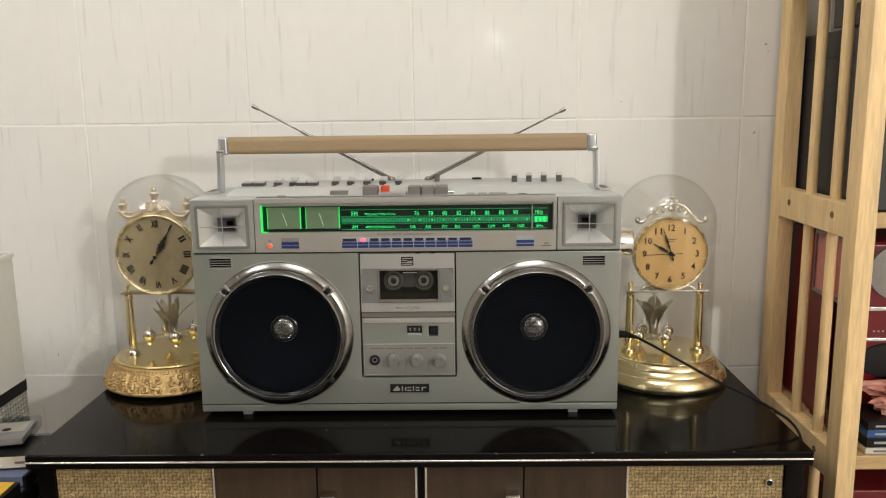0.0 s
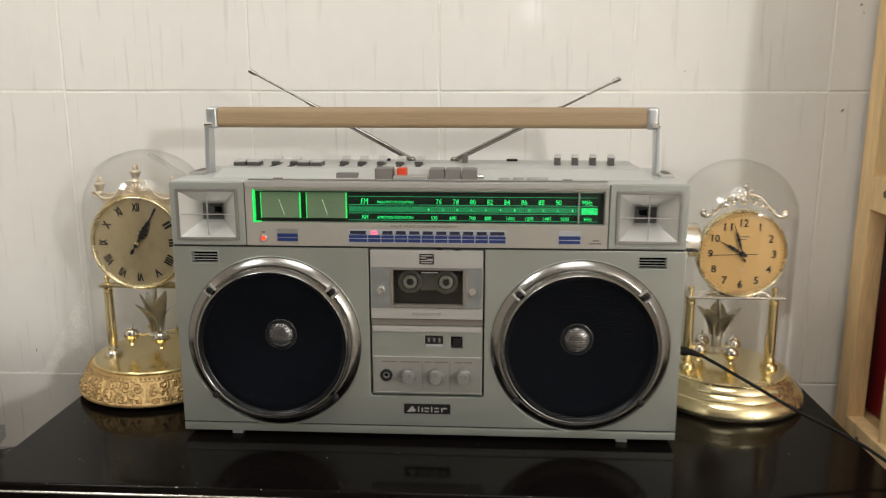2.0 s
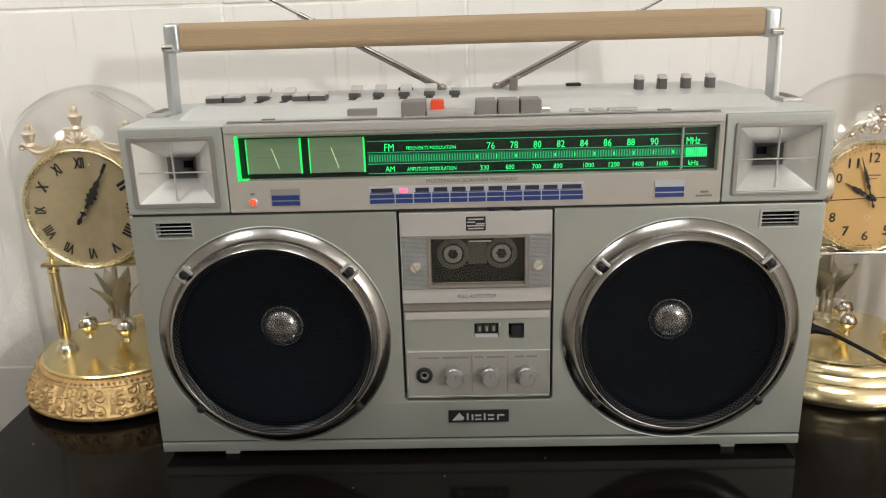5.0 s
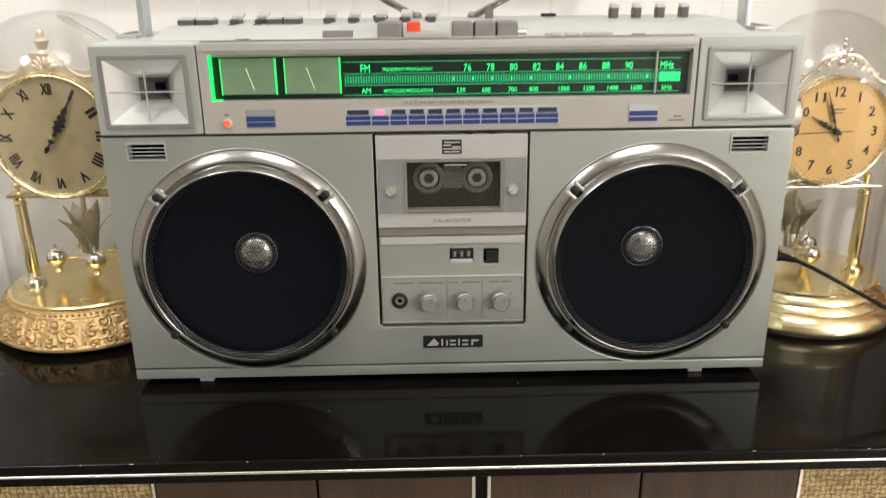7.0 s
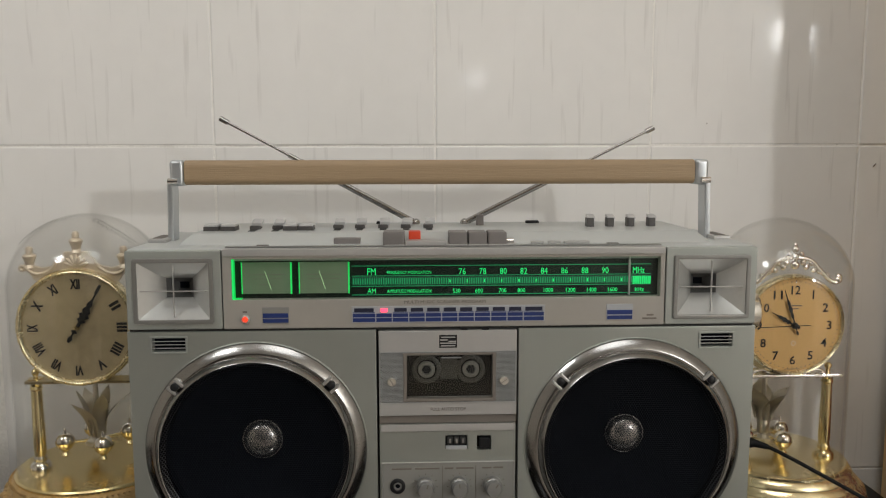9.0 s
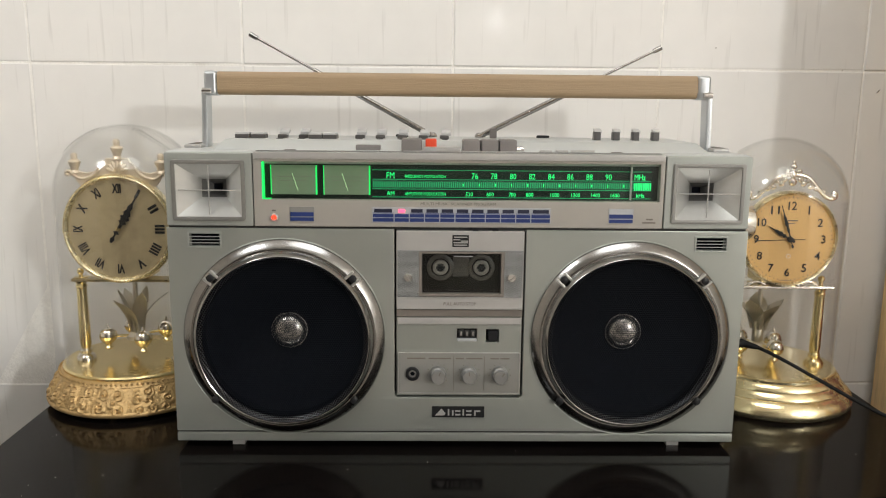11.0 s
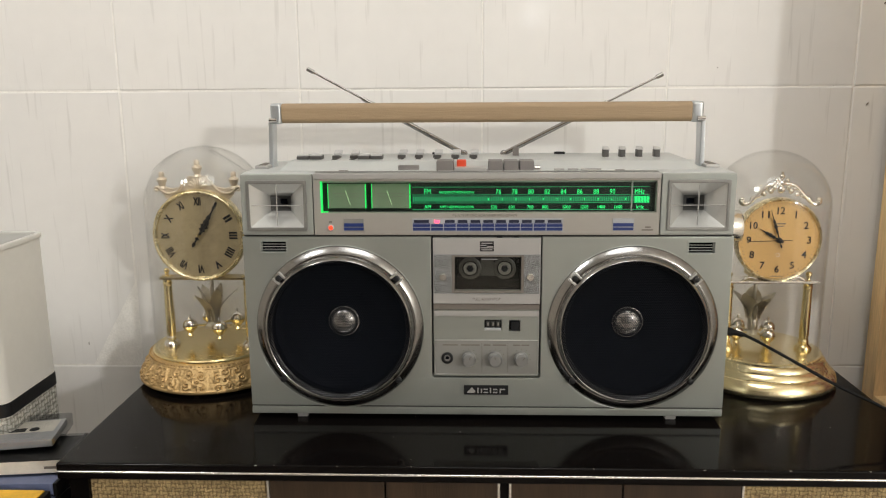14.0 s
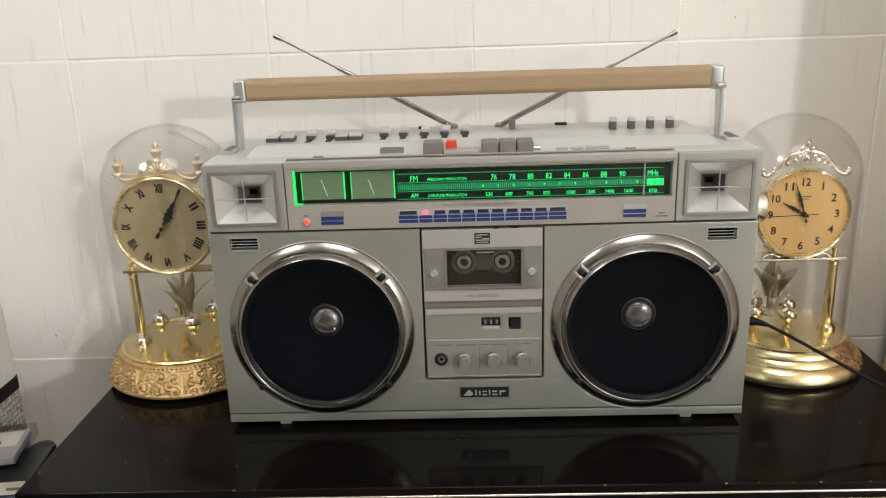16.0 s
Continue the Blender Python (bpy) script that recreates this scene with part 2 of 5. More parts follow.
M = dict(
    tile=tile_mat(),
    grout=mat("grout", (0.86, 0.84, 0.80), 0.9, 0, 0.12, 40, 0.3),
    rear_dark=mat("rear_wall_reflection_dark", (0.20, 0.185, 0.17), 0.8, 0, 0.04, 6, 0.2, 150),
    paint=mat("wall_paint", (0.72, 0.68, 0.62), 0.8, 0, 0.04, 6, 0.2, 150),
    floor=mat("floor_tile", (0.35, 0.31, 0.27), 0.4, 0, 0.12, 5),
    lacquer=mat("black_lacquer", (0.0045, 0.0036, 0.0033), 0.11, 0, 0.25, 7, 0.02, 60, rvar=0.04, spec=0.10),
    walnut=mat("dark_walnut", (0.044, 0.026, 0.014), 0.32, 0, 0.35, 14, 0.15, 120, stretch=(6, 6, 0.5)),
    cloth=weave_mat("speaker_cloth", (0.50, 0.37, 0.18), (0.15, 0.10, 0.045), 0.0043, 1.15),
    alu=mat("bright_aluminium", (0.88, 0.86, 0.80), 0.18, 0.9, 0.06, 40, rvar=0.08),
    silver=mat("silver_paint", (0.345, 0.362, 0.335), 0.43, 0.38, 0.03, 12, 0.05, 900, rvar=0.05),
    silver6=mat("front_satin_silver", (0.360, 0.378, 0.346), 0.40, 0.66, 0.03, 12, 0.05, 900, rvar=0.05),
    silver2=mat("champagne_panel", (0.37, 0.35, 0.315), 0.36, 0.25, 0.03, 12, 0.04, 900),
    silver3=mat("pale_silver", (0.42, 0.41, 0.395), 0.35, 0.3, 0.03, 20, 0.04, 900),
    horn=mat("horn_silver", (0.62, 0.625, 0.61), 0.34, 0.7, 0.05, 20),
    chrome=mat("chrome", (0.72, 0.70, 0.68), 0.12, 1, 0.05, 20, rvar=0.05),
    steel=mat("aerial_steel", (0.42, 0.41, 0.40), 0.16, 1, 0.05, 20, rvar=0.05),
    ring=mat("dark_chrome", (0.31, 0.305, 0.296), 0.20, 1, 0.10, 20, rvar=0.05),
    black=mat("black_plastic", (0.010, 0.010, 0.011), 0.45, 0, 0.2, 60, 0.1, 700, spec=0.3),
    cone=mat("speaker_cone", (0.003, 0.004, 0.007), 0.85, 0, 0.2, 90, 0.2, 400, spec=0.1),
    grille=perforated("speaker_mesh", 0.0021, 0.42, (0.004, 0.0055, 0.0082), 0.42, 0.0, 0.16),
    cap=mat("dust_cap", (0.42, 0.41, 0.40), 0.24, 0.85, 0.08, 90),
    key=mat("grey_key", (0.19, 0.175, 0.165), 0.45, 0.1, 0.06, 60, 0.05, 800),
    keytop_lit=mat("key_top_lit", (0.56, 0.555, 0.55), 0.32, 0.3, 0.05, 60),
    red=mat("red_key", (0.62, 0.06, 0.02), 0.4, 0, 0.06, 60),
    tan=mat("tan_grip", (0.335, 0.24, 0.142), 0.55, 0, 0.06, 25, 0.25, 300, stretch=(0.15, 4, 4)),
    dial=mat("dial_back", (0.004, 0.012, 0.008), 0.3, 0, 0.2, 60),
    dialband=mat("dial_band", (0.01, 0.06, 0.035), 0.4, 0, 0.1, 60, emit=0.07, emit_rgb=(0.02, 0.75, 0.28)),
    green=mat("green_print", (0.02, 0.5, 0.15), 0.5, 0, 0.02, 60, emit=1.1, emit_rgb=(0.02, 1.0, 0.22)),
    green2=mat("green_edge", (0.02, 0.5, 0.15), 0.5, 0, 0.02, 60, emit=0.8, emit_rgb=(0.02, 1.0, 0.12)),
    meter=mat("meter_face", (0.15, 0.16, 0.125), 0.5, 0, 0.15, 60, emit=0.085, emit_rgb=(0.30, 0.9, 0.30)),
    needle=mat("meter_needle", (0.6, 0.8, 0.5), 0.4, 0, 0.02, 60, emit=0.2, emit_rgb=(0.5, 1.0, 0.45)),
    blue=mat("blue_print", (0.010, 0.028, 0.14), 0.45, 0, 0.05, 60),
    white=mat("white_print", (0.36, 0.37, 0.385), 0.5, 0, 0.03, 60),
    ink=mat("grey_print", (0.16, 0.14, 0.12), 0.6, 0, 0.05, 60),
    led=mat("red_led", (0.3, 0.01, 0.01), 0.3, 0, 0.0, 60, emit=2.0, emit_rgb=(1.0, 0.06, 0.02)),
    led2=mat("pink_led", (0.3, 0.01, 0.02), 0.3, 0, 0.0, 60, emit=4.5, emit_rgb=(1.0, 0.05, 0.10)),
    dark=mat("dark_gap", (0.02, 0.02, 0.018), 0.7, 0, 0.1, 60),
    tape=mat("cassette_shell", (0.008, 0.007, 0.0065), 0.4, 0, 0.1, 60, spec=0.2),
    reel=mat("reel_white", (0.18, 0.165, 0.15), 0.45, 0, 0.06, 60),
    gold=mat("polished_brass", (0.88, 0.74, 0.41), 0.19, 1, 0.08, 15, rvar=0.05),
    gold2=mat("old_gold", (0.52, 0.355, 0.160), 0.46, 0.65, 0.22, 60, 0.4, 300),
    palegold=mat("pale_gold_dial", (0.48, 0.40, 0.245), 0.36, 0.4, 0.20, 16, 0.06, 600),
    amber=mat("amber_dial", (0.70, 0.44, 0.165), 0.5, 0.05, 0.04, 30),
    jet=mat("black_ink", (0.008, 0.008, 0.008), 0.4, 0, 0.1, 60),
    glass=glass("dome_glass", (0.985, 0.985, 0.98), 0.06, 1.45),
    pane=glass("clear_pane", (0.93, 0.95, 0.93), 0.0, 1.45),
    pine=mat("pine_wood", (0.84, 0.60, 0.31), 0.5, 0, 0.26, 9, 0.2, 90, stretch=(5, 5, 0.45)),
    rubber=mat("black_rubber", (0.007, 0.007, 0.007), 0.6, 0, 0.1, 60, spec=0.2),
    whitebox=mat("white_plastic", (0.68, 0.67, 0.63), 0.45, 0, 0.04, 10, 0.05, 300),
)


# ---- building helpers ----
def loc_of(ob):
    v = Vector((0, 0, 0))
    while ob is not None:
        v = v + ob.location
        ob = ob.parent
    return v


def thing(name, base, label, category, group="", kind=""):
    return tagged(new(name), label, category, group, kind) if base is None else place(tagged(new(name), label, category, group, kind), base)


def place(ob, base):
    ob.location = base
    return ob


def part(name, bm, material, parent=None, label="", smooth=True, at=None):
    """Links a bmesh, built in world metres, as one mesh object under its thing."""
    me = bpy.data.meshes.new(name)
    origin = loc_of(parent) if parent else Vector(at or (0, 0, 0))
    bmesh.ops.translate(bm, verts=bm.verts, vec=-origin)
    bmesh.ops.recalc_face_normals(bm, faces=bm.faces)
    for f in bm.faces:
        f.smooth = smooth
    bm.to_mesh(me)
    bm.free()
    me.materials.append(material)
    sizes = sorted(p.area for p in me.polygons)
    if smooth:
        me.set_sharp_from_angle(angle=radians(38))
    ob = new(name, me)
    if smooth and sizes and sizes[-1] > 12 * sizes[len(sizes) // 2] and len(sizes) > 6:
        ob.modifiers.new("even_shading", "WEIGHTED_NORMAL").keep_sharp = True
    if parent:
        ob.parent = parent
    else:
        ob.location = origin
    return tagged(ob, label)


def B(x0, x1, y0, y1, z0, z1, b=0.0008, seg=2):
    bm = bmesh.new()
    bmesh.ops.create_cube(bm, size=1, matrix=Matrix.LocRotScale(((x0 + x1) / 2, (y0 + y1) / 2, (z0 + z1) / 2), None, (x1 - x0, y1 - y0, z1 - z0)))
    if b:
        bmesh.ops.bevel(bm, geom=bm.edges[:], offset=b, segments=seg, profile=0.5, affect="EDGES")
    return bm


def join(*bms):
    out = bmesh.new()
    for bm in bms:
        me = bpy.data.meshes.new("tmp")
        bm.to_mesh(me)
        bm.free()
        out.from_mesh(me)
        bpy.data.meshes.remove(me)
    return out


def turned(bm, m):
    bmesh.ops.transform(bm, matrix=m, verts=bm.verts)
    return bm


def lathe(profile, centre, axis="z", seg=48):
    """A profile of (radius, height) turned round an axis through centre; along 'y' the height runs away from the viewer."""
    bm = bmesh.new()
    rings = []
    for r, hgt in profile:
        ring = []
        if r < 1e-6:
            ring = [bm.verts.new((0, 0, hgt))]
        else:
            ring = [bm.verts.new((r * math.cos(2 * math.pi * k / seg), r * math.sin(2 * math.pi * k / seg), hgt)) for k in range(seg)]
        rings.append(ring)
    for a, c in zip(rings, rings[1:]):
        for k in range(seg):
            n = (k + 1) % seg
            if len(a) == 1 and len(c) == 1:
                continue
            if len(a) == 1:
                bm.faces.new((a[0], c[k], c[n]))
            elif len(c) == 1:
                bm.faces.new((a[k], a[n], c[0]))
            else:
                bm.faces.new((a[k], a[n], c[n], c[k]))
    turn = {"z": Matrix(), "y": Matrix.Rotation(radians(-90), 4, "X"), "x": Matrix.Rotation(radians(90), 4, "Y")}[axis]
    return turned(bm, Matrix.Translation(centre) @ turn)


def rod(p0, p1, r0, r1=None, seg=16):
    p0, p1 = Vector(p0), Vector(p1)
    r1 = r0 if r1 is None else r1
    bm = lathe([(0, 0), (r0, 0), (r1, (p1 - p0).length), (0, (p1 - p0).length)], (0, 0, 0), "z", seg)
    return turned(bm, Matrix.Translation(p0) @ (p1 - p0).to_track_quat("Z", "Y").to_matrix().to_4x4())


def ball(c, r, sz=1.0, seg=20):
    bm = bmesh.new()
    bmesh.ops.create_uvsphere(bm, u_segments=seg, v_segments=seg // 2, radius=r, matrix=Matrix.Translation(c) @ Matrix.Diagonal((1, 1, sz, 1)))
    return bm


def from_curve(cu):
    ob = bpy.data.objects.new("tmp", cu)
    scene.collection.objects.link(ob)
    dg = bpy.context.evaluated_depsgraph_get()
    me = bpy.data.meshes.new_from_object(ob.evaluated_get(dg))
    bm = bmesh.new()
    bm.from_mesh(me)
    bpy.data.objects.remove(ob)
    bpy.data.curves.remove(cu)
    bpy.data.meshes.remove(me)
    return bm


def sheet(loops, y0, y1, bevel=0.0006):
    """A plate in the xz plane from y0 (front) to y1, with outlines as loops of (x, z): the first the rim, the rest holes."""
    cu = bpy.data.curves.new("sheet", "CURVE")
    cu.dimensions, cu.fill_mode = "2D", "BOTH"
    cu.extrude, cu.bevel_depth, cu.bevel_resolution = max((y1 - y0) / 2 - bevel, 1e-5), bevel, 1
    cu.offset = -bevel
    for loop in loops:
        sp = cu.splines.new("POLY")
        sp.points.add(len(loop) - 1)
        for p, (x, z) in zip(sp.points, loop):
            p.co = (x, z, 0, 1)
        sp.use_cyclic_u = True
    bm = from_curve(cu)
    bmesh.ops.remove_doubles(bm, verts=bm.verts, dist=1e-6)
    return turned(bm, Matrix.Translation((0, (y0 + y1) / 2, 0)) @ Matrix.Rotation(radians(90), 4, "X"))


def rect(x0, x1, z0, z1, r=0.0, n=4):
    if r <= 0:
        return [(x0, z0), (x1, z0), (x1, z1), (x0, z1)]
    pts = []
    for cx, cz, a in ((x1 - r, z0 + r, -90), (x1 - r, z1 - r, 0), (x0 + r, z1 - r, 90), (x0 + r, z0 + r, 180)):
        pts += [(cx + r * math.cos(radians(a + 90 * k / n)), cz + r * math.sin(radians(a + 90 * k / n))) for k in range(n + 1)]
    return pts


def circle(cx, cz, r, n=64):
    return [(cx + r * math.cos(2 * math.pi * k / n), cz + r * math.sin(2 * math.pi * k / n)) for k in range(n)]


def letters(text, x, y, z, size, wide=None, turn=0.0, thick=0.0002, bold=0.0):
    """Raised lettering that faces -y, centred at (x, z); wide: its whole width."""
    cu = bpy.data.curves.new("letters", "FONT")
    cu.body, cu.size, cu.extrude = text, size * 1.4, thick
    cu.align_x, cu.align_y = "CENTER", "CENTER"
    cu.resolution_u, cu.offset = 2, bold
    bm = from_curve(cu)
    xs = [v.co.x for v in bm.verts]
    ys = [v.co.y for v in bm.verts]
    sx = wide / (max(xs) - min(xs)) if wide else 1
    sy = size / (max(ys) - min(ys)) if any(c.isupper() or c.isdigit() for c in text) else 1
    mid = Matrix.Translation((-(max(xs) + min(xs)) / 2, -(max(ys) + min(ys)) / 2, 0))
    return turned(bm, Matrix.Translation((x, y, z)) @ Matrix.Rotation(radians(turn), 4, "Y") @ Matrix.Rotation(radians(90), 4, "X") @ Matrix.Diagonal((sx, sy, 1, 1)) @ mid)


def tube(points, r, seg=10):
    cu = bpy.data.curves.new("tube", "CURVE")
    cu.dimensions, cu.bevel_depth, cu.bevel_resolution, cu.use_fill_caps = "3D", r, 3, True
    sp = cu.splines.new("BEZIER")
    sp.bezier_points.add(len(points) - 1)
    for p, c in zip(sp.bezier_points, points):
        p.co, p.handle_left_type, p.handle_right_type = c, "AUTO", "AUTO"
    cu.resolution_u = seg
    return from_curve(cu)


# ---- the room ----
TOP = 0.75
WALL_Y, WALL_TURN = 0.256, 0.8


def room():
    fl = tagged(part("floor", B(-2.4, 2.8, -3.9, 0.5, -0.1, 0.0, 0), M["floor"]), "brown tiled floor of the room", "floor", "", "structure")
    ce = tagged(part("ceiling", B(-2.4, 2.8, -3.9, 0.5, 2.6, 2.7, 0), M["paint"]), "plain off-white painted ceiling", "ceiling", "", "structure")
    # rear wall is out of view and dark so metal parts reflect a dim room
    for name, box in (("wall_left", (-2.4, -2.3, -3.8, 0.5)), ("wall_right", (2.7, 2.8, -3.8, 0.5)), ("wall_rear", (-2.4, 2.8, -3.9, -3.8))):
        tagged(part(name, B(*box, 0.0, 2.6, 0), M["rear_dark" if name == "wall_rear" else "paint"]), "plain unseen rear wall, dark grey-brown for reflections in metal" if name == "wall_rear" else "plain off-white painted room wall", "wall", "", "structure")
    wall = part("wall_back", B(-2.3, 2.7, 0.0009, 0.12, 0.0, 2.6, 0), M["grout"])
    tagged(wall, "wall of large white glazed ceramic tiles", "wall", "", "structure")
    wall.location, wall.rotation_euler = (0, WALL_Y, 0), (0, 0, radians(WALL_TURN))
    return wall


wall = room()


def cabinet():
    """A low black-lacquered music cabinet: overhanging top, two doors and a cloth panel at each end."""
    x0, x1, yf, yb = -0.437, 0.466, -0.113, 0.245
    c = thing("cabinet", (0.015, 0.07, 0), "black lacquered low cabinet with woven cloth panels and brown doors", "cabinet")
    part("top", B(x0, x1, yf, yb, TOP - 0.018, TOP, 0.0025, 3), M["lacquer"], c, "glossy black top with a chipped edge")
    part("edge_strip", rod((x0 + 0.001, yf + 0.0002, TOP - 0.0092), (x1 - 0.001, yf + 0.0002, TOP - 0.0092), 0.0013), M["alu"], c, "bright metal strip")
    part("side_panel", B(x0 + 0.006, x0 + 0.026, yf + 0.012, yb, 0.08, TOP - 0.018, 0.001), M["lacquer"], c)
    part("side_panel", B(x1 - 0.026, x1 - 0.006, yf + 0.012, yb, 0.08, TOP - 0.018, 0.001), M["lacquer"], c)
    part("bottom", B(x0 + 0.026, x1 - 0.026, yf + 0.012, yb, 0.10, 0.12, 0.001), M["lacquer"], c)
    part("back_panel", B(x0 + 0.026, x1 - 0.026, yb - 0.012, yb, 0.12, TOP - 0.018, 0.001), M["walnut"], c)
    for a, b in ((x0 + 0.026, -0.224), (0.258, x1 - 0.026)):
        p = part("cloth_panel", B(a, b, yf + 0.016, yf + 0.026, 0.12, TOP - 0.019, 0.002), M["cloth"], c, "tan woven speaker cloth")
        part("cloth_edge", B(b - 0.0012 if a < 0 else a - 0.0012, b + 0.0012 if a < 0 else a + 0.0012, yf + 0.012, yf + 0.018, 0.12, TOP - 0.019, 0.0003), M["alu"], p)
    sc = part("screw", lathe([(0.0030, -0.0012), (0.0034, -0.0026), (0.0044, -0.0022), (0.0048, 0), (0.0048, 0.004)], (0.422, yf + 0.0135, 0.706), "y", 20), M["chrome"], c, "bright ringed fixing")
    part("screw_recess", lathe([(0.0033, -0.0010), (0.0020, -0.0006), (0, -0.0004)], (0.422, yf + 0.0135, 0.706), "y", 16), M["black"], sc)
    for a, b, hx in ((-0.222, 0.0135, -0.089), (0.0235, 0.256, 0.124)):
        mid = hx - 0.014 if hx < 0 else hx + 0.014
        d = part("door", join(B(a, mid - 0.0008, yf + 0.012, yf + 0.030, 0.13, TOP - 0.019, 0.0008), B(mid + 0.0008, b, yf + 0.012, yf + 0.030, 0.13, TOP - 0.019, 0.0008)), M["walnut"], c, "dark brown wood-grained door")
        part("trim_strip", B(b - 0.002, b + 0.0005, yf + 0.0105, yf + 0.014, 0.13, TOP - 0.020, 0.0003) if hx < 0 else B(a - 0.0005, a + 0.002, yf + 0.0105, yf + 0.014, 0.13, TOP - 0.020, 0.0003), M["alu"], d)
        part("handle", B(hx - 0.009, hx + 0.009, yf - 0.004, yf + 0.012, 0.62, 0.7005, 0.003), M["chrome"], d, "bright metal door handle")
    part("divider", B(0.0145, 0.0225, yf + 0.014, yf + 0.03, 0.12, TOP - 0.019, 0.0005), M["lacquer"], c)
    rnd = random.Random(4)
    for k in range(14):
        fx, w = rnd.uniform(x0 + 0.02, x1 - 0.02), 0.0004 + 0.0024 * rnd.random() ** 3
        part("edge_chip", turned(ball((0, 0, 0), 1, 1, 6), Matrix.Translation((fx, yf + 0.0010, TOP - 0.0007)) @ Matrix.Diagonal((w, 0.0003, 0.0003, 1))), M["paper"], c, "pale chip in the lacquer")
    for x in (x0 + 0.03, x1 - 0.03):
        for y in (yf + 0.04, yb - 0.04):
            part("leg", rod((x, y, 0.0), (x, y, 0.10), 0.011, 0.017), M["lacquer"], c)
    return c


def dust():
    rnd = random.Random(11)
    bits = []
    for k in range(34):
        x, y, s = rnd.uniform(-0.43, 0.46), rnd.uniform(-0.108, 0.03), 0.00014 + 0.0003 * rnd.random() ** 3
        bits.append(turned(ball((0, 0, 0), 1, 1, 6), Matrix.Translation((x, y, TOP + s * 0.5)) @ Matrix.Rotation(rnd.uniform(0, 3), 4, "Z") @ Matrix.Diagonal((s * rnd.uniform(1, 2.6), s, s * 0.6, 1))))
    tagged(part("dust_specks", join(*bits), M["dustgrey"], None, at=(0, -0.05, TOP)), "scattered pale dust specks on the black top", "dust", "", "stuff")


# ---- the stereo cassette radio ----
def boombox():
    r = thing("cassette_radio", (0, 0.07, TOP), "silver portable stereo cassette radio with green lit dial", "radio")
    D = 0.148
    # rear shell and top deck
    part("rear_shell", B(-0.264, 0.264, 0.034, D, 0.757, 1.026, 0.004, 3), M["silver"], r)
    z0, z1 = 0.757, 0.962
    notch = [(-0.265, 0.767), (0.265, 0.767), (0.265, z1), (0.0615, z1), (0.0615, 0.8035), (0.0590, 0.8010), (-0.0565, 0.8010), (-0.0590, 0.8035), (-0.0590, z1), (-0.265, z1)]
    part("front_panel", sheet([notch, circle(-0.161, 0.859, 0.0845), circle(0.161, 0.859, 0.0845), rect(-0.2455, -0.2165, 0.9445, 0.9575, 0.001), rect(0.2165, 0.2465, 0.9435, 0.9565, 0.001)], 0.0, 0.036, 0.0009), M["silver6"], r, "satin silver front panel")
    part("base_strip", B(-0.265, 0.265, -0.0005, 0.036, 0.757, 0.7655, 0.0012), M["silver6"], r)
    part("base_groove", B(-0.2635, 0.2635, 0.002, 0.034, 0.765, 0.7675, 0), M["dark"], r)
    for x in (-0.209, 0.21):
        for y in (0.012, 0.125):
            part("foot", B(x - 0.006, x + 0.006, y - 0.005, y + 0.005, 0.75, 0.758, 0.0008), M["silver3"], r)
    # slotted vents
    for s, zc in ((-0.231, 0.951), (0.2315, 0.950)):
        v = part("vent", B(s - 0.0145, s + 0.0145, 0.009, 0.012, zc - 0.0065, zc + 0.0065, 0.0003), M["cone"], r, "dark slotted vent")
        part("vent_frame", sheet([rect(s - 0.0155, s + 0.0155, zc - 0.0075, zc + 0.0075, 0.001), rect(s - 0.0138, s + 0.0138, zc - 0.0058, zc + 0.0058, 0.0006)], -0.0008, 0.006, 0.0003), M["silver"], v)
        for k in range(3):
            zz = zc - 0.0029 + k * 0.0029
            part("slat", B(s - 0.0138, s + 0.0138, 0.0002, 0.0010, zz - 0.00032, zz + 0.00032, 0.0001, 1), M["silver3"], v)
    # loudspeakers
    for s in (-1, 1):
        cx, cz = 0.161 * s, 0.859
        ring = part("speaker_ring", lathe([(0.0930, 0.0005), (0.0930, -0.0012), (0.0924, -0.0020), (0.0860, -0.0060), (0.0844, -0.0066), (0.0833, -0.0063), (0.0822, -0.0078), (0.0797, -0.0122), (0.0792, -0.0125), (0.0787, -0.0122), (0.0784, -0.004), (0.0780, 0.006), (0.0830, 0.006)], (cx, 0, cz), "y", 96), M["ring"], r, "dark polished metal speaker ring")
        part("outer_lip", lathe([(0.0942, 0.0003), (0.0941, -0.0008), (0.0937, -0.0011), (0.0931, -0.0008), (0.0931, 0.0003)], (cx, 0, cz), "y", 96), M["silver6"], ring)
        for a in (42, 138, 222, 318):
            c, n = math.cos(radians(a)), math.sin(radians(a))
            m = Matrix.Translation((cx + 0.0868 * c, -0.0062, cz + 0.0868 * n)) @ Matrix.Rotation(radians(-a), 4, "Y")
            if n > 0:
                for side in (-1, 1):
                    part("lug", turned(B(-0.0050, 0.0046, -0.0022, 0.003, *sorted((0.0034 * side, 0.0058 * side)), 0.0007), m), M["lugsilver"], ring, "pale metal lug")
            part("screw", turned(lathe([(0, -0.0012), (0.0022, -0.0012), (0.0034, -0.0004), (0.0034, 0.003)], (0, -0.002, 0), "y", 16), m), M["black"], ring)
        part("speaker_cone", lathe([(0.0815, 0.007), (0.0790, 0.006), (0.0735, 0.004), (0.0690, 0.008), (0.0660, 0.010), (0.0205, 0.027), (0.0178, 0.028)], (cx, 0, cz), "y", 72), M["cone"], r)
        part("dust_cap", lathe([(0.0181, 0.0280), (0.0176, 0.0262), (0.0169, 0.0266), (0.0162, 0.0240), (0.0130, 0.0205), (0.0073, 0.0182), (0, 0.0174)], (cx, 0, cz), "y", 40), M["cap"], r, "domed silver dust cap behind the mesh")
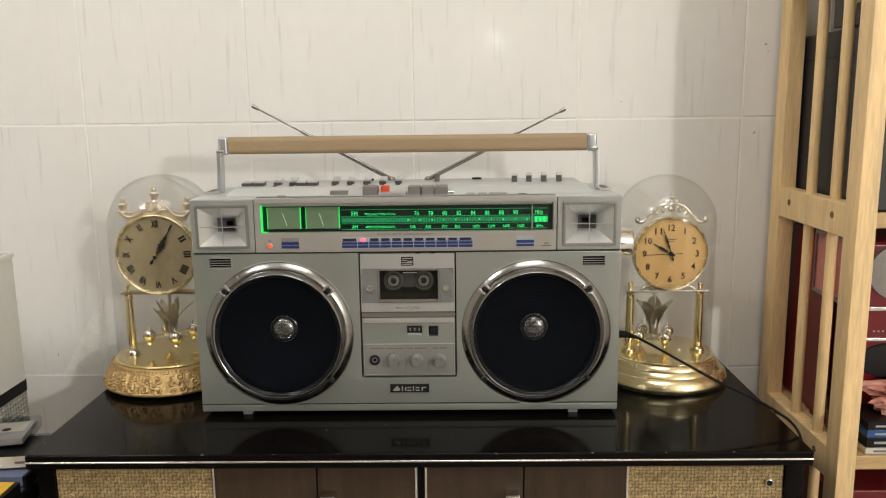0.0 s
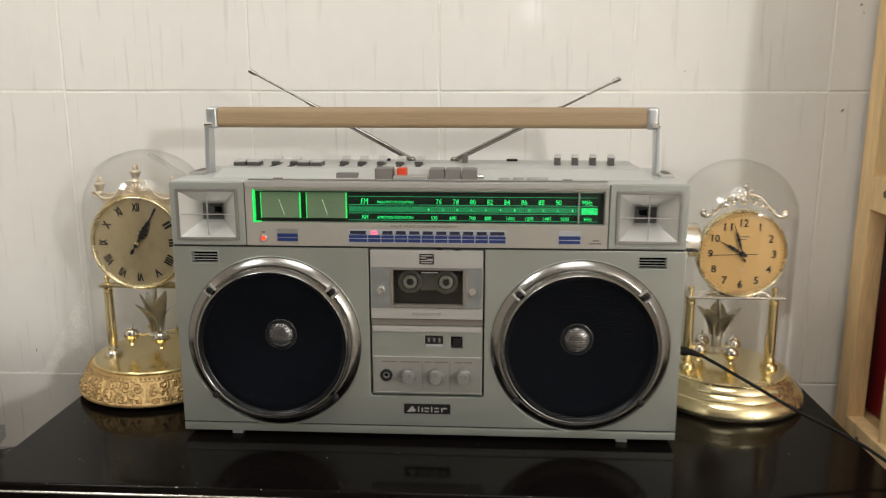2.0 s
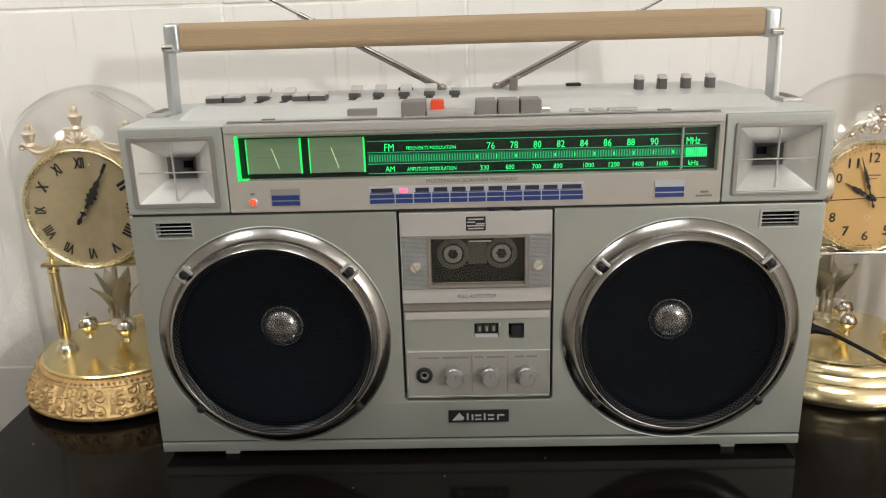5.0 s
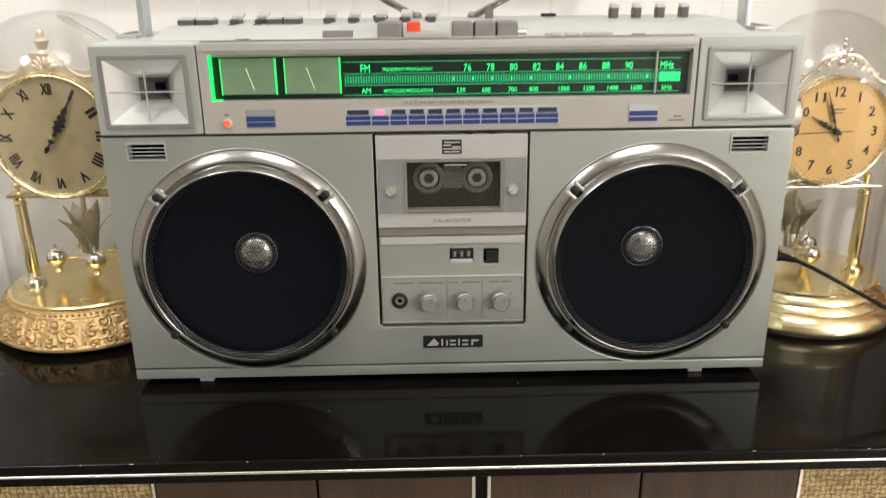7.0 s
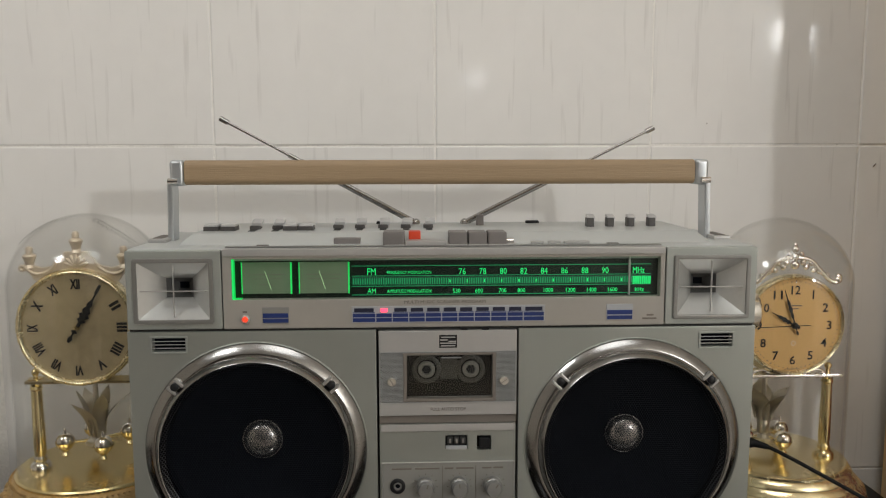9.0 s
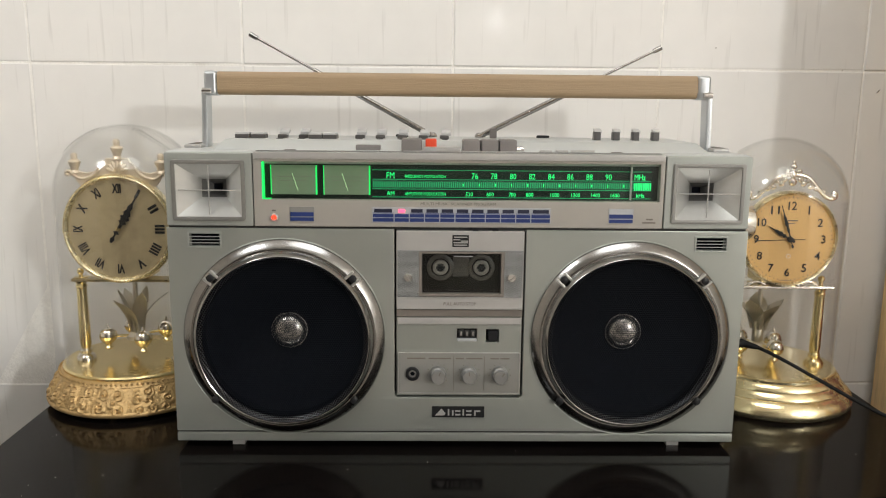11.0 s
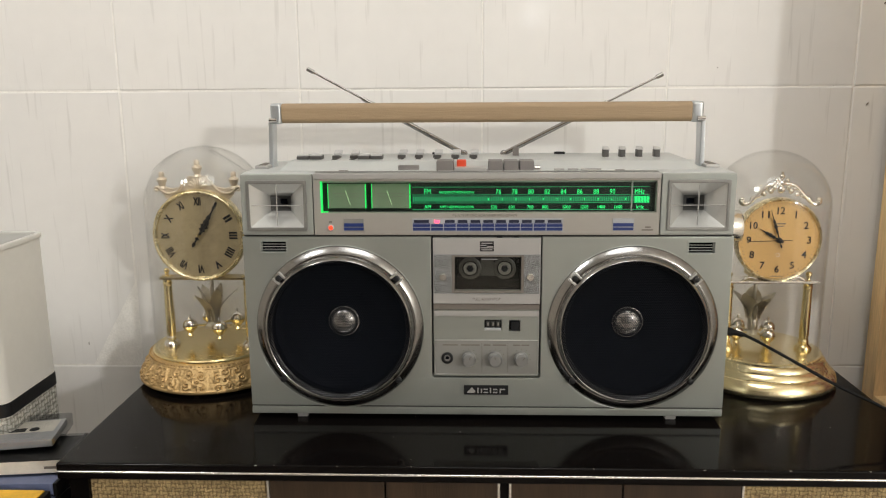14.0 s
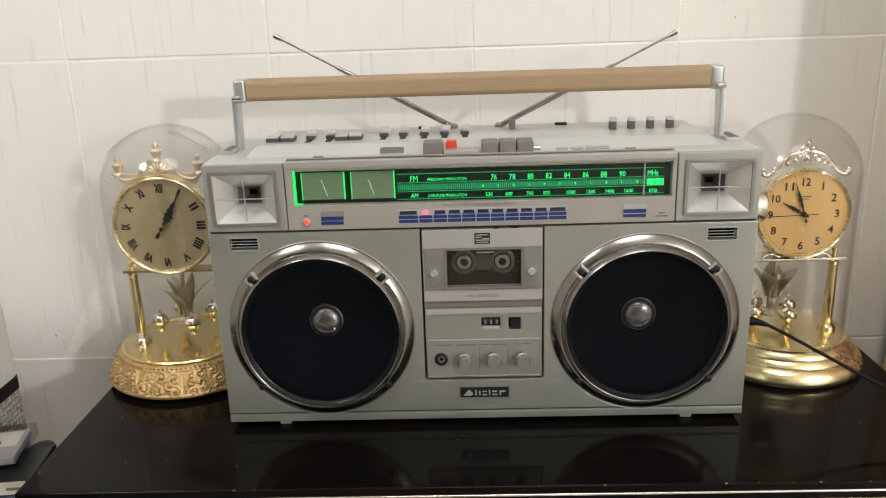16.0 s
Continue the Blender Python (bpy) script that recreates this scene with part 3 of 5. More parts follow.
        part("speaker_grille", lathe([(0.0740, -0.0088), (0.0710, -0.0084), (0.0400, -0.0084), (0, -0.0086)], (cx, 0, cz), "y", 72), M["grille"], r, "fine black perforated metal grille")
        # the edge mesh is coloured paler to show light caught on its curve
        part("grille_edge", lathe([(0.0789, -0.0116), (0.0780, -0.0122), (0.0770, -0.0115), (0.0758, -0.0099), (0.0740, -0.0088)], (cx, 0, cz), "y", 96), M["grille_lit"], r, "dished dotted grille edge, paler for the light it catches")
    # centre bay
    part("bay_back", B(-0.0595, 0.0620, 0.012, 0.034, 0.800, 0.963, 0), M["dark"], r)
    door = part("cassette_door", sheet([rect(-0.0570, 0.0598, 0.8872, 0.9610, 0.0008), rect(-0.0345, 0.0400, 0.9015, 0.9405, 0.0006)], -0.0012, 0.010, 0.0007), M["silver3"], r, "pale silver cassette door")
    part("band_backing", sheet([rect(-0.0560, 0.0588, 0.8990, 0.9427), rect(-0.0365, 0.0420, 0.8998, 0.9420)], -0.0014, -0.0009, 0.0001), M["dark"], door)
    band = part("mesh_band", sheet([rect(-0.0565, 0.0593, 0.8985, 0.9432), rect(-0.0365, 0.0420, 0.8998, 0.9420)], -0.0020, -0.0010, 0.0002), M["ink2"], door, "fine dotted grey band")
    part("window_frame", sheet([rect(-0.0365, 0.0420, 0.8998, 0.9420, 0.0006), rect(-0.0335, 0.0390, 0.9022, 0.9400, 0.0005)], -0.0024, 0.004, 0.0004), M["ink"], door)
    part("window_pane", B(-0.0338, 0.0393, 0.0012, 0.0022, 0.9020, 0.9402, 0), M["pane"], door).visible_shadow = False
    for x in (-0.0462, 0.0488):
        part("door_screw", lathe([(0, -0.0055), (0.0034, -0.0055), (0.0042, -0.0042), (0.0042, -0.0015)], (x, 0, 0.9180), "y", 24), M["alu"], door)
        part("screw_slot", turned(B(-0.0036, 0.0036, -0.0058, -0.0054, -0.0003, 0.0003, 0), Matrix.Translation((x, 0, 0.9180)) @ Matrix.Rotation(radians(-38 if x > 0 else 62), 4, "Y")), M["ink"], door)
    em = part("emblem", B(-0.0060, 0.0090, -0.0017, -0.0010, 0.9462, 0.9572, 0.0002), M["black"], door, "small black emblem with silver bars")
    for zz, a, b in ((0.9553, -0.0045, 0.0075), (0.9530, -0.0052, 0.0010), (0.9517, 0.0018, 0.0082), (0.9502, -0.0052, 0.0082), (0.9480, -0.0045, 0.0075)):
        part("emblem_bar", B(a, b, -0.0020, -0.0016, zz - 0.0005, zz + 0.0005, 0), M["silver3"], em)
    part("door_lettering", letters("FULL AUTO STOP", 0.0015, -0.0014, 0.8928, 0.0030, 0.0300), M["ink"], door)
    # the cassette behind the window
    tp = part("cassette", B(-0.0335, 0.0390, 0.0072, 0.0115, 0.9010, 0.9412, 0.0004), M["tape"], r, "cassette with two pale reels inside the door")
    for x in (-0.0166, 0.0212):
        part("reel", lathe([(0.0125, 0.0), (0.0125, -0.0010), (0.0118, -0.0014), (0.0088, -0.0014), (0.0086, -0.0008)], (x, 0.0072, 0.9255), "y", 40), M["reel2"], tp)
        part("reel_hub", lathe([(0.0072, 0.0), (0.0072, -0.0020), (0.0060, -0.0026), (0.0042, -0.0026), (0.0040, 0.0)], (x, 0.0072, 0.9255), "y", 32), M["reel"], tp)
        for k in range(6):
            a = radians(60 * k)
            part("reel_tooth", turned(B(-0.0006, 0.0006, -0.0024, 0, 0.0030, 0.0042, 0), Matrix.Translation((x, 0.0072, 0.9255)) @ Matrix.Rotation(a, 4, "Y")), M["reel"], tp)
    for x in (-0.0166, 0.0212):
        part("spindle", lathe([(0.0041, 0.0), (0.0041, -0.0012), (0.0030, -0.0030), (0, -0.0032)], (x, 0.0072, 0.9255), "y", 24), M["black"], tp)
    part("label_strip", B(-0.0050, 0.0095, 0.0066, 0.0072, 0.9170, 0.9360, 0.0002), M["reel2"], tp)
    part("arrow_mark", B(-0.0040, 0.0130, 0.0008, 0.0012, 0.9365, 0.9375, 0), M["white"], tp)
    part("door_gap", B(-0.0570, 0.0598, 0.001, 0.010, 0.8800, 0.8865, 0.0004), M["ink"], r, "dark ledge under the cassette door")
    # counter and knob panel
    sub = part("lower_bay", sheet([rect(-0.0572, 0.0598, 0.8025, 0.8792, 0.0012), rect(-0.0008, 0.0182, 0.8560, 0.8680, 0.0006), rect(0.0265, 0.0385, 0.8550, 0.8675, 0.0006)], 0.0022, 0.011, 0.0007), M["silver6"], r)
    part("ledge", B(-0.0560, 0.0586, 0.0008, 0.0030, 0.8725, 0.8788, 0.0006), M["silver3"], sub)
    ct = part("tape_counter", B(-0.0003, 0.0178, 0.0050, 0.0080, 0.8585, 0.8676, 0), M["black"], sub, "three-wheel tape counter")
    part("counter_lip", B(-0.0003, 0.0178, 0.0018, 0.0050, 0.8560, 0.8585, 0.0003), M["white"], ct)
    for k in range(3):
        part("counter_wheel", lathe([(0, -0.0022), (0.0042, -0.0022), (0.0042, 0.0022), (0, 0.0022)], (0.0033 + k * 0.0056, 0.0065, 0.8630), "x", 20), M["dark"], ct)
        part("counter_bar", B(0.0025 + k * 0.0056, 0.0042 + k * 0.0056, 0.0021, 0.0024, 0.8612, 0.8652, 0), M["reel"], ct)
    part("reset_button", B(0.0285, 0.0375, 0.0012, 0.0080, 0.8562, 0.8660, 0.0008), M["black"], sub)
    kb = part("knob_plate", sheet([rect(-0.0552, 0.0585, 0.8055, 0.8445, 0.0008)], 0.0008, 0.0024, 0.0005), M["silver2b"], r)
    for x0, x1, zz0, zz1 in ((-0.0556, 0.0589, 0.8445, 0.8451), (-0.0556, 0.0589, 0.8049, 0.8055), (-0.0558, -0.0552, 0.8049, 0.8451), (0.0585, 0.0591, 0.8049, 0.8451), (-0.0036, -0.0032, 0.808, 0.842), (0.0252, 0.0256, 0.808, 0.842)):
        part("rim_line", B(x0, x1, 0.0002, 0.0022, zz0, zz1, 0.0001, 1), M["silver3"] if x1 - x0 > 0.1 or abs(x0) > 0.05 else M["ink"], kb)
    jk = part("headphone_jack", lathe([(0.0066, 0.001), (0.0066, -0.0012), (0.0055, -0.0018), (0.0040, -0.0018), (0.0034, 0.0)], (-0.0420, 0, 0.8245), "y", 32), M["black"], kb)
    part("jack_sleeve", lathe([(0.0034, -0.001), (0.0030, -0.0012), (0.0022, -0.001), (0.0020, 0.004)], (-0.0420, 0, 0.8245), "y", 24), M["key"], jk)
    part("jack_hole", lathe([(0.0021, 0.0004), (0, 0.0004)], (-0.0420, 0, 0.8245), "y", 20), M["cone"], jk)
    for x, turn in ((-0.0180, 20), (0.0112, -5), (0.0402, 35)):
        kn = part("knob", lathe([(0.0076, 0.001), (0.0076, -0.0055), (0.0070, -0.0062), (0.0066, -0.0066), (0.0066, -0.0110), (0.0060, -0.0118), (0, -0.0120)], (x, 0, 0.8245), "y", 36), M["knob"], kb, "small ribbed silver knob")
        part("knob_pointer", turned(B(-0.0004, 0.0004, -0.0123, -0.0118, 0.0022, 0.0058, 0), Matrix.Translation((x, 0, 0.8245)) @ Matrix.Rotation(radians(turn), 4, "Y")), M["ink"], kn)
        for k in range(9):
            a = radians(-130 + k * 32.5)
            part("scale_tick", turned(B(-0.00025, 0.00025, 0.0004, 0.0009, 0.0094, 0.0108, 0), Matrix.Translation((x, 0, 0.8245)) @ Matrix.Rotation(a, 4, "Y")), M["ink"], kb)
    for x0, x1 in ((-0.047, -0.030), (-0.027, -0.006), (-0.0015, 0.006), (0.0085, 0.0235), (0.031, 0.039), (0.0405, 0.049)):
        part("caption_bar", B(x0, x1, 0.0004, 0.0009, 0.8388, 0.8402, 0), M["ink"], kb)
    # maker's plate: plain shapes
    pl = part("maker_plate", B(-0.0235, 0.0262, -0.0012, 0.001, 0.7815, 0.7925, 0.0005), M["black"], r, "black plate with silver shapes")
    part("plate_mark", sheet([[(-0.0205, 0.7838), (-0.0120, 0.7838), (-0.0105, 0.7858), (-0.0145, 0.7905)]], -0.0017, -0.0011, 0.0001), M["silver3"], pl)
    for x0, x1, h0, h1 in ((-0.0085, -0.0070, 0, 6), (-0.0045, -0.0030, 0, 5), (-0.0015, 0.0035, 3.6, 5), (-0.0015, 0.0035, 0, 1.4), (0.0055, 0.0070, 0, 6), (0.0090, 0.0140, 0, 1.4), (0.0090, 0.0140, 3.6, 5), (0.0165, 0.0180, 0, 5), (0.0180, 0.0225, 3.6, 5)):
        part("plate_bar", B(x0, x1, -0.0017, -0.0011, 0.7838 + h0 / 1000, 0.7838 + h1 / 1000, 0), M["silver3"], pl)
    # upper band: horns at both ends, dial between
    for s in (-1, 1):
        a, b = sorted((0.1860 * s, 0.2640 * s))
        hx0, hx1 = sorted((0.1925 * s, 0.2580 * s))
        hz0, hz1 = 0.9690, 1.0235
        hb = part("horn_housing", sheet([rect(a, b, 0.9640, 1.0300, 0.0015), rect(hx0 + 0.003, hx1 - 0.003, hz0 + 0.003, hz1 - 0.003, 0.001)], -0.0005, 0.036, 0.0010), M["silver"], r, "square silver horn tweeter housing")
        part("horn_frame", sheet([rect(hx0, hx1, hz0, hz1, 0.002), rect(hx0 + 0.0035, hx1 - 0.0035, hz0 + 0.0035, hz1 - 0.0035, 0.001)], -0.0025, 0.002, 0.0006), M["silver4"], hb)
        fx0, fx1, fz0, fz1 = hx0 + 0.0035, hx1 - 0.0035, hz0 + 0.0035, hz1 - 0.0035
        mx, mz = (fx0 + fx1) / 2, (fz0 + fz1) / 2
        bm = bmesh.new()
        levels = []
        for k, (d, wx, wz) in enumerate(((-0.0010, 1.0, 1.0), (0.003, 0.86, 0.85), (0.007, 0.70, 0.68), (0.012, 0.54, 0.51), (0.018, 0.40, 0.37), (0.024, 0.29, 0.26), (0.030, 0.20, 0.18), (0.034, 0.14, 0.12))):
            levels.append([bm.verts.new((mx + sx * wx * (fx1 - fx0) / 2, d, mz + sz * wz * (fz1 - fz0) / 2)) for sx, sz in ((-1, -1), (1, -1), (1, 1), (-1, 1))])
        for n, (p, q) in enumerate(zip(levels, levels[1:])):
            for k in range(4):
                bm.faces.new((p[k], p[(k + 1) % 4], q[(k + 1) % 4], q[k]))
        flare = part("horn_flare", bm, M["horn"], hb, "bright flared horn")
        # shade deep in the horn is put in as a darker neck and throat
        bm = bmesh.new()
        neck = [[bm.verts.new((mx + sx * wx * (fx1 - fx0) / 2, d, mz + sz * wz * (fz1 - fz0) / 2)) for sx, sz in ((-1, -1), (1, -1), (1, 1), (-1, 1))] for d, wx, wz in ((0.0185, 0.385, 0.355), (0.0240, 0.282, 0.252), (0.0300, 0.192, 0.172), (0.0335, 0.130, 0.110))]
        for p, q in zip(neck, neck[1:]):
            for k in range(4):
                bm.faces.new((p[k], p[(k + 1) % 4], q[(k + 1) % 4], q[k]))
        part("horn_neck", bm, M["neck"], flare, "inner horn neck, darkened for the shade in its depth")
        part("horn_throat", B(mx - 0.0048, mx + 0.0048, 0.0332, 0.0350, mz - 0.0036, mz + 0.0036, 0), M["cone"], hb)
        part("horn_bar", B(mx - 0.0004, mx + 0.0004, -0.0012, 0.0012, fz0 + 0.002, fz1 - 0.002, 0.0002, 1), M["silver3"], hb)
        part("horn_bar", B(fx0 + 0.002, fx1 - 0.002, -0.0012, 0.0012, mz - 0.0004, mz + 0.0004, 0.0002, 1), M["silver3"], hb)
    part("dial_panel", sheet([rect(-0.1850, 0.1850, 0.9640, 1.0300, 0.0008), rect(-0.1775, 0.1810, 0.9885, 1.0225, 0.0006)], -0.0010, 0.012, 0.0008), M["silver2"], r, "champagne silver dial panel")
    part("dial_brow", B(-0.1845, 0.1845, -0.0022, 0.014, 1.0248, 1.0310, 0.0009), M["silver3"], r)
    dl = part("tuning_dial", B(-0.1790, 0.1825, 0.0070, 0.0110, 0.9870, 1.0240, 0), M["dial"], r, "dark tuning dial with glowing green markings")
    part("dial_pane", B(-0.1780, 0.1815, -0.0002, 0.0008, 0.9880, 1.0230, 0), M["pane"], r).visible_shadow = False
    part("lit_edge", B(-0.1772, -0.1760, -0.0006, 0.0060, 0.9888, 1.0222, 0), M["green2"], dl)
    part("lit_edge", B(-0.1772, -0.1700, 0.0006, 0.0060, 0.9886, 0.9892, 0), M["green2"], dl)
    for x0, x1, nx in ((-0.1705, -0.1290, -0.150), (-0.1230, -0.0810, -0.105)):
        me = part("level_meter", B(x0, x1, 0.0050, 0.0072, 0.9925, 1.0190, 0.0004), M["meter"], dl, "pale green lit level meter")
        part("lit_edge", B(x1 - 0.0010, x1 + 0.0002, 0.0040, 0.0062, 0.9925, 1.0190, 0), M["green2"], me)
        part("lit_edge", B(x0, x0 + 0.0007, 0.0040, 0.0062, 0.9925, 1.0190, 0), M["green2"], me)
        part("needle", turned(B(-0.0003, 0.0003, 0.0042, 0.0046, 0.0, 0.0165, 0), Matrix.Translation((nx + 0.004, 0, 0.9962)) @ Matrix.Rotation(radians(-18), 4, "Y")), M["needle"], me)
        for zz, w in ((1.0085, 0.030), (1.0050, 0.026), (1.0000, 0.012)):
            part("meter_scale", B((x0 + x1) / 2 - w / 2, (x0 + x1) / 2 + w / 2, 0.0046, 0.0049, zz, zz + 0.0004, 0), M["ink"], me)
    part("scale_band", B(-0.0790, 0.1745, 0.0060, 0.0068, 0.9990, 1.0055, 0), M["dialband"], dl)
    for zz in (1.0150, 1.0065, 0.9978, 0.9905):
        part("scale_line", B(-0.0790, 0.1745, 0.0056, 0.0060, zz, zz + 0.0005, 0), M["green3"], dl)
    part("scale_hatching", join(*[B(-0.0780 + k * 0.00195, -0.0772 + k * 0.00195, 0.0052, 0.0058, 0.9998, 1.0047, 0) for k in range(128)]), M["green3"], dl)
    part("lit_hatching", join(*[B(0.1590 + k * 0.0016, 0.1599 + k * 0.0016, 0.0044, 0.0050, 0.9985, 1.0052, 0) for k in range(10)]), M["green"], dl)
    texts = [("FM", -0.0625, 1.0105, 0.0056, 0.0070), ("AM", -0.0625, 0.9942, 0.0040, 0.0070), ("FREQUENCY MODULATION", -0.0310, 1.0095, 0.0030, 0.0370), ("AMPLITUDE MODULATION", -0.0310, 0.9938, 0.0028, 0.0370)]
    texts += [(str(76 + 2 * k), 0.0138 + 0.01735 * k, 1.0103, 0.0052, 0.0058) for k in range(8)]
    texts += [(n, x, 0.9937, 0.0036, w) for n, x, w in (("530", 0.009, 0.0065), ("600", 0.028, 0.0065), ("700", 0.048, 0.0065), ("800", 0.064, 0.0065), ("1000", 0.087, 0.0080), ("1200", 0.106, 0.0080), ("1400", 0.124, 0.0080), ("1600", 0.142, 0.0080))]
    texts += [("MHz", 0.1640, 1.0103, 0.0052, 0.0100), ("kHz", 0.1650, 0.9937, 0.0036, 0.0075)]
    for s, x, z, size, wide in texts:
        part("dial_lettering", letters(s, x, 0.0050, z, size, wide), M["green"], dl)
    for k in range(11):
        part("dial_dot", B(0.0030 + k * 0.0146, 0.0038 + k * 0.0146, 0.0046, 0.0051, 1.0010, 1.0034, 0), M["green"], dl)
    part("tuning_pointer", B(0.1548, 0.1562, 0.0020, 0.0045, 0.9895, 1.0215, 0.0002), M["silver3"], dl, "pale tuning pointer")
    # row of printed function marks
    for x0, x1 in ((-0.1530, -0.1310), (0.1355, 0.1580)):
        lb = part("switch_plate", B(x0, x1, -0.0018, -0.0008, 0.9690, 0.9822, 0.0002), M["silver2b"] if x0 < 0 else M["white"], r, "small silver plate with blue stripes")
        part("blue_stripe", B(x0 + 0.0005, x1 - 0.0005, -0.0022, -0.0017, 0.9735, 0.9772, 0), M["blue"], lb)
        part("blue_stripe", B(x0 + 0.0005, x1 - 0.0005, -0.0022, -0.0017, 0.9694, 0.9725, 0), M["blue"], lb)
    mp = part("program_plate", B(-0.0790, 0.0830, -0.0018, -0.0008, 0.9682, 0.9822, 0.0002), M["white"], r, "white programme plate with blue key marks")
    xs = [-0.0786, -0.0590] + [-0.0590 + 0.01375 * k for k in range(1, 10)] + [0.0826]
    for k in range(11):
        a, b = xs[k] + 0.0005, xs[k + 1] - 0.0005
        part("blue_mark", B(a, b, -0.0022, -0.0017, 0.9732, 0.9762, 0), M["blue"], mp)
        part("blue_mark", B(a, b, -0.0022, -0.0017, 0.9692, 0.9724, 0), M["blue"], mp)
        if k != 1:
            part("dark_lamp", B(a + 0.0012, b - 0.0012, -0.0022, -0.0017, 0.9776, 0.9808, 0), M["navy"], mp)
            part("blue_mark", B(a, b, -0.0020, -0.0017, 0.9768, 0.9773, 0), M["blue"], mp)
        else:
            part("lit_lamp", B((a + b) / 2 - 0.0028, (a + b) / 2 + 0.0028, -0.0028, -0.0017, 0.9775, 0.9805, 0.0006), M["led2"], mp, "glowing red lamp")
    part("panel_lettering", letters("MULTI MUSIC SCANNER PROGRAM", -0.0010, -0.0011, 0.9856, 0.0026, 0.0680), M["ink"], r)
    part("power_lamp", lathe([(0, -0.0035), (0.0016, -0.003), (0.0023, -0.001), (0.0023, 0.001)], (-0.1672, 0, 0.9722), "y", 20), M["led"], r, "glowing red power lamp")
    part("lamp_bezel", lathe([(0.0024, -0.0008), (0.0028, -0.0022), (0.0036, -0.0018), (0.0038, 0.0)], (-0.1672, -0.0008, 0.9722), "y", 24), M["silver3"], r)
    for x0, x1, zz in ((-0.1690, -0.1655, 0.9778), (0.1700, 0.1760, 0.9720), (0.1665, 0.1785, 0.9690)):
        part("caption_bar", B(x0, x1, -0.0014, -0.0009, zz, zz + 0.0014, 0), M["ink"], r)
    part("upper_gap", B(-0.2630, 0.2630, 0.002, 0.034, 0.9615, 0.9645, 0), M["dark"], r)
    for x in (0.012, 0.030):
        part("latch", B(x, x + 0.006, -0.0012, 0.004, 0.9612, 0.9640, 0.0003), M["black"], r)
    # top deck: its paler silver holds the brightness of overhead light
    part("top_frame", B(-0.264, 0.264, 0.004, D, 1.020, 1.0310, 0.0025, 3), M["silver_toplit"], r)
    part("brow_gap", B(-0.1845, 0.1845, 0.010, 0.016, 1.0300, 1.0316, 0), M["silver2b"], r)

    def deck(x0, x1, y0, y1, h0, h1, inset):
        bm = bmesh.new()
        lo = [bm.verts.new(p) for p in ((x0, y0, h0), (x1, y0, h0), (x1, y1, h0), (x0, y1, h0))]
        hi = [bm.verts.new(p) for p in ((x0 + inset, y0 + inset * 1.6, h1), (x1 - inset, y0 + inset * 1.6, h1), (x1 - inset, y1 - 0.002, h1), (x0 + inset, y1 - 0.002, h1))]
        bm.faces.new(hi)
        bm.faces.new(lo[::-1])
        for k in range(4):
            bm.faces.new((lo[k], lo[(k + 1) % 4], hi[(k + 1) % 4], hi[k]))
        bmesh.ops.bevel(bm, geom=bm.edges[:], offset=0.0012, segments=2, profile=0.5, affect="EDGES")
        return bm

    td = part("top_deck", deck(-0.2300, 0.2360, 0.028, D - 0.004, 1.0300, 1.0400, 0.010), M["silver_toplit"], r, "raised silver top deck with controls")
    # slider and push keys: light from above is put into the paler caps
    for x in (-0.2085, -0.1935):
        k = part("push_key", B(x - 0.0068, x + 0.0068, 0.062, 0.080, 1.038, 1.0440, 0.0008), M["keydark"], td)
        part("key_cap", B(x - 0.0064, x + 0.0064, 0.0626, 0.0796, 1.0432, 1.0456, 0.0006), M["keytop_lit"], k)
    for x in (-0.1380, -0.1240):
        k = part("push_key", B(x - 0.0066, x + 0.0066, 0.062, 0.080, 1.038, 1.0440, 0.0008), M["keydark"], td)
        part("key_cap", B(x - 0.0062, x + 0.0062, 0.0626, 0.0796, 1.0432, 1.0456, 0.0006), M["keytop_lit"], k)
    for x, y in ((-0.1715, 0.080), (-0.1510, 0.080), (-0.0960, 0.085), (-0.0760, 0.085), (-0.0545, 0.085), (-0.0335, 0.085), (-0.0125, 0.085)):
        sl = part("slider", B(x - 0.0050, x + 0.0042, y - 0.006, y + 0.004, 1.038, 1.0435, 0.0010), M["keydark"], td)
        part("slider_cap", turned(B(-0.0044, 0.0050, -0.0045, 0.0075, -0.0018, 0.0018, 0.0009), Matrix.Translation((x + 0.001, y, 1.0456)) @ Matrix.Rotation(radians(14), 4, "X")), M["keytop_lit"], sl)
        part("slider_slot", B(x - 0.0030, x + 0.0030, y - 0.024, y + 0.016, 1.0396, 1.0403, 0), M["dark"], sl)
    for x in (0.1400, 0.1590, 0.1785, 0.1985):
        k = part("tone_lever", B(x - 0.0034, x + 0.0034, 0.083, 0.093, 1.038, 1.0485, 0.0010), M["keydark"], td)
        part("lever_cap", turned(B(-0.0036, 0.0036, -0.0045, 0.0060, -0.0014, 0.0014, 0.0007), Matrix.Translation((x + 0.0008, 0.088, 1.0490)) @ Matrix.Rotation(radians(12), 4, "X")), M["keytop_lit"], k)
    part("wide_key", B(-0.0960, -0.0730, 0.030, 0.044, 1.030, 1.0362, 0.0008), M["key"], td)
    pk = part("key_well", B(-0.0510, 0.0600, 0.012, 0.030, 1.030, 1.0322, 0.0005), M["silver3"], r)
    for x0, x1, h in ((-0.0530, -0.0345, 1.0430), (0.0030, 0.0188, 1.0425), (0.0198, 0.0356, 1.0425), (0.0366, 0.0524, 1.0425)):
        part("tape_key", B(x0, x1, 0.014, 0.036, 1.030, h, 0.0014), M["key"], pk, "grey piano key")
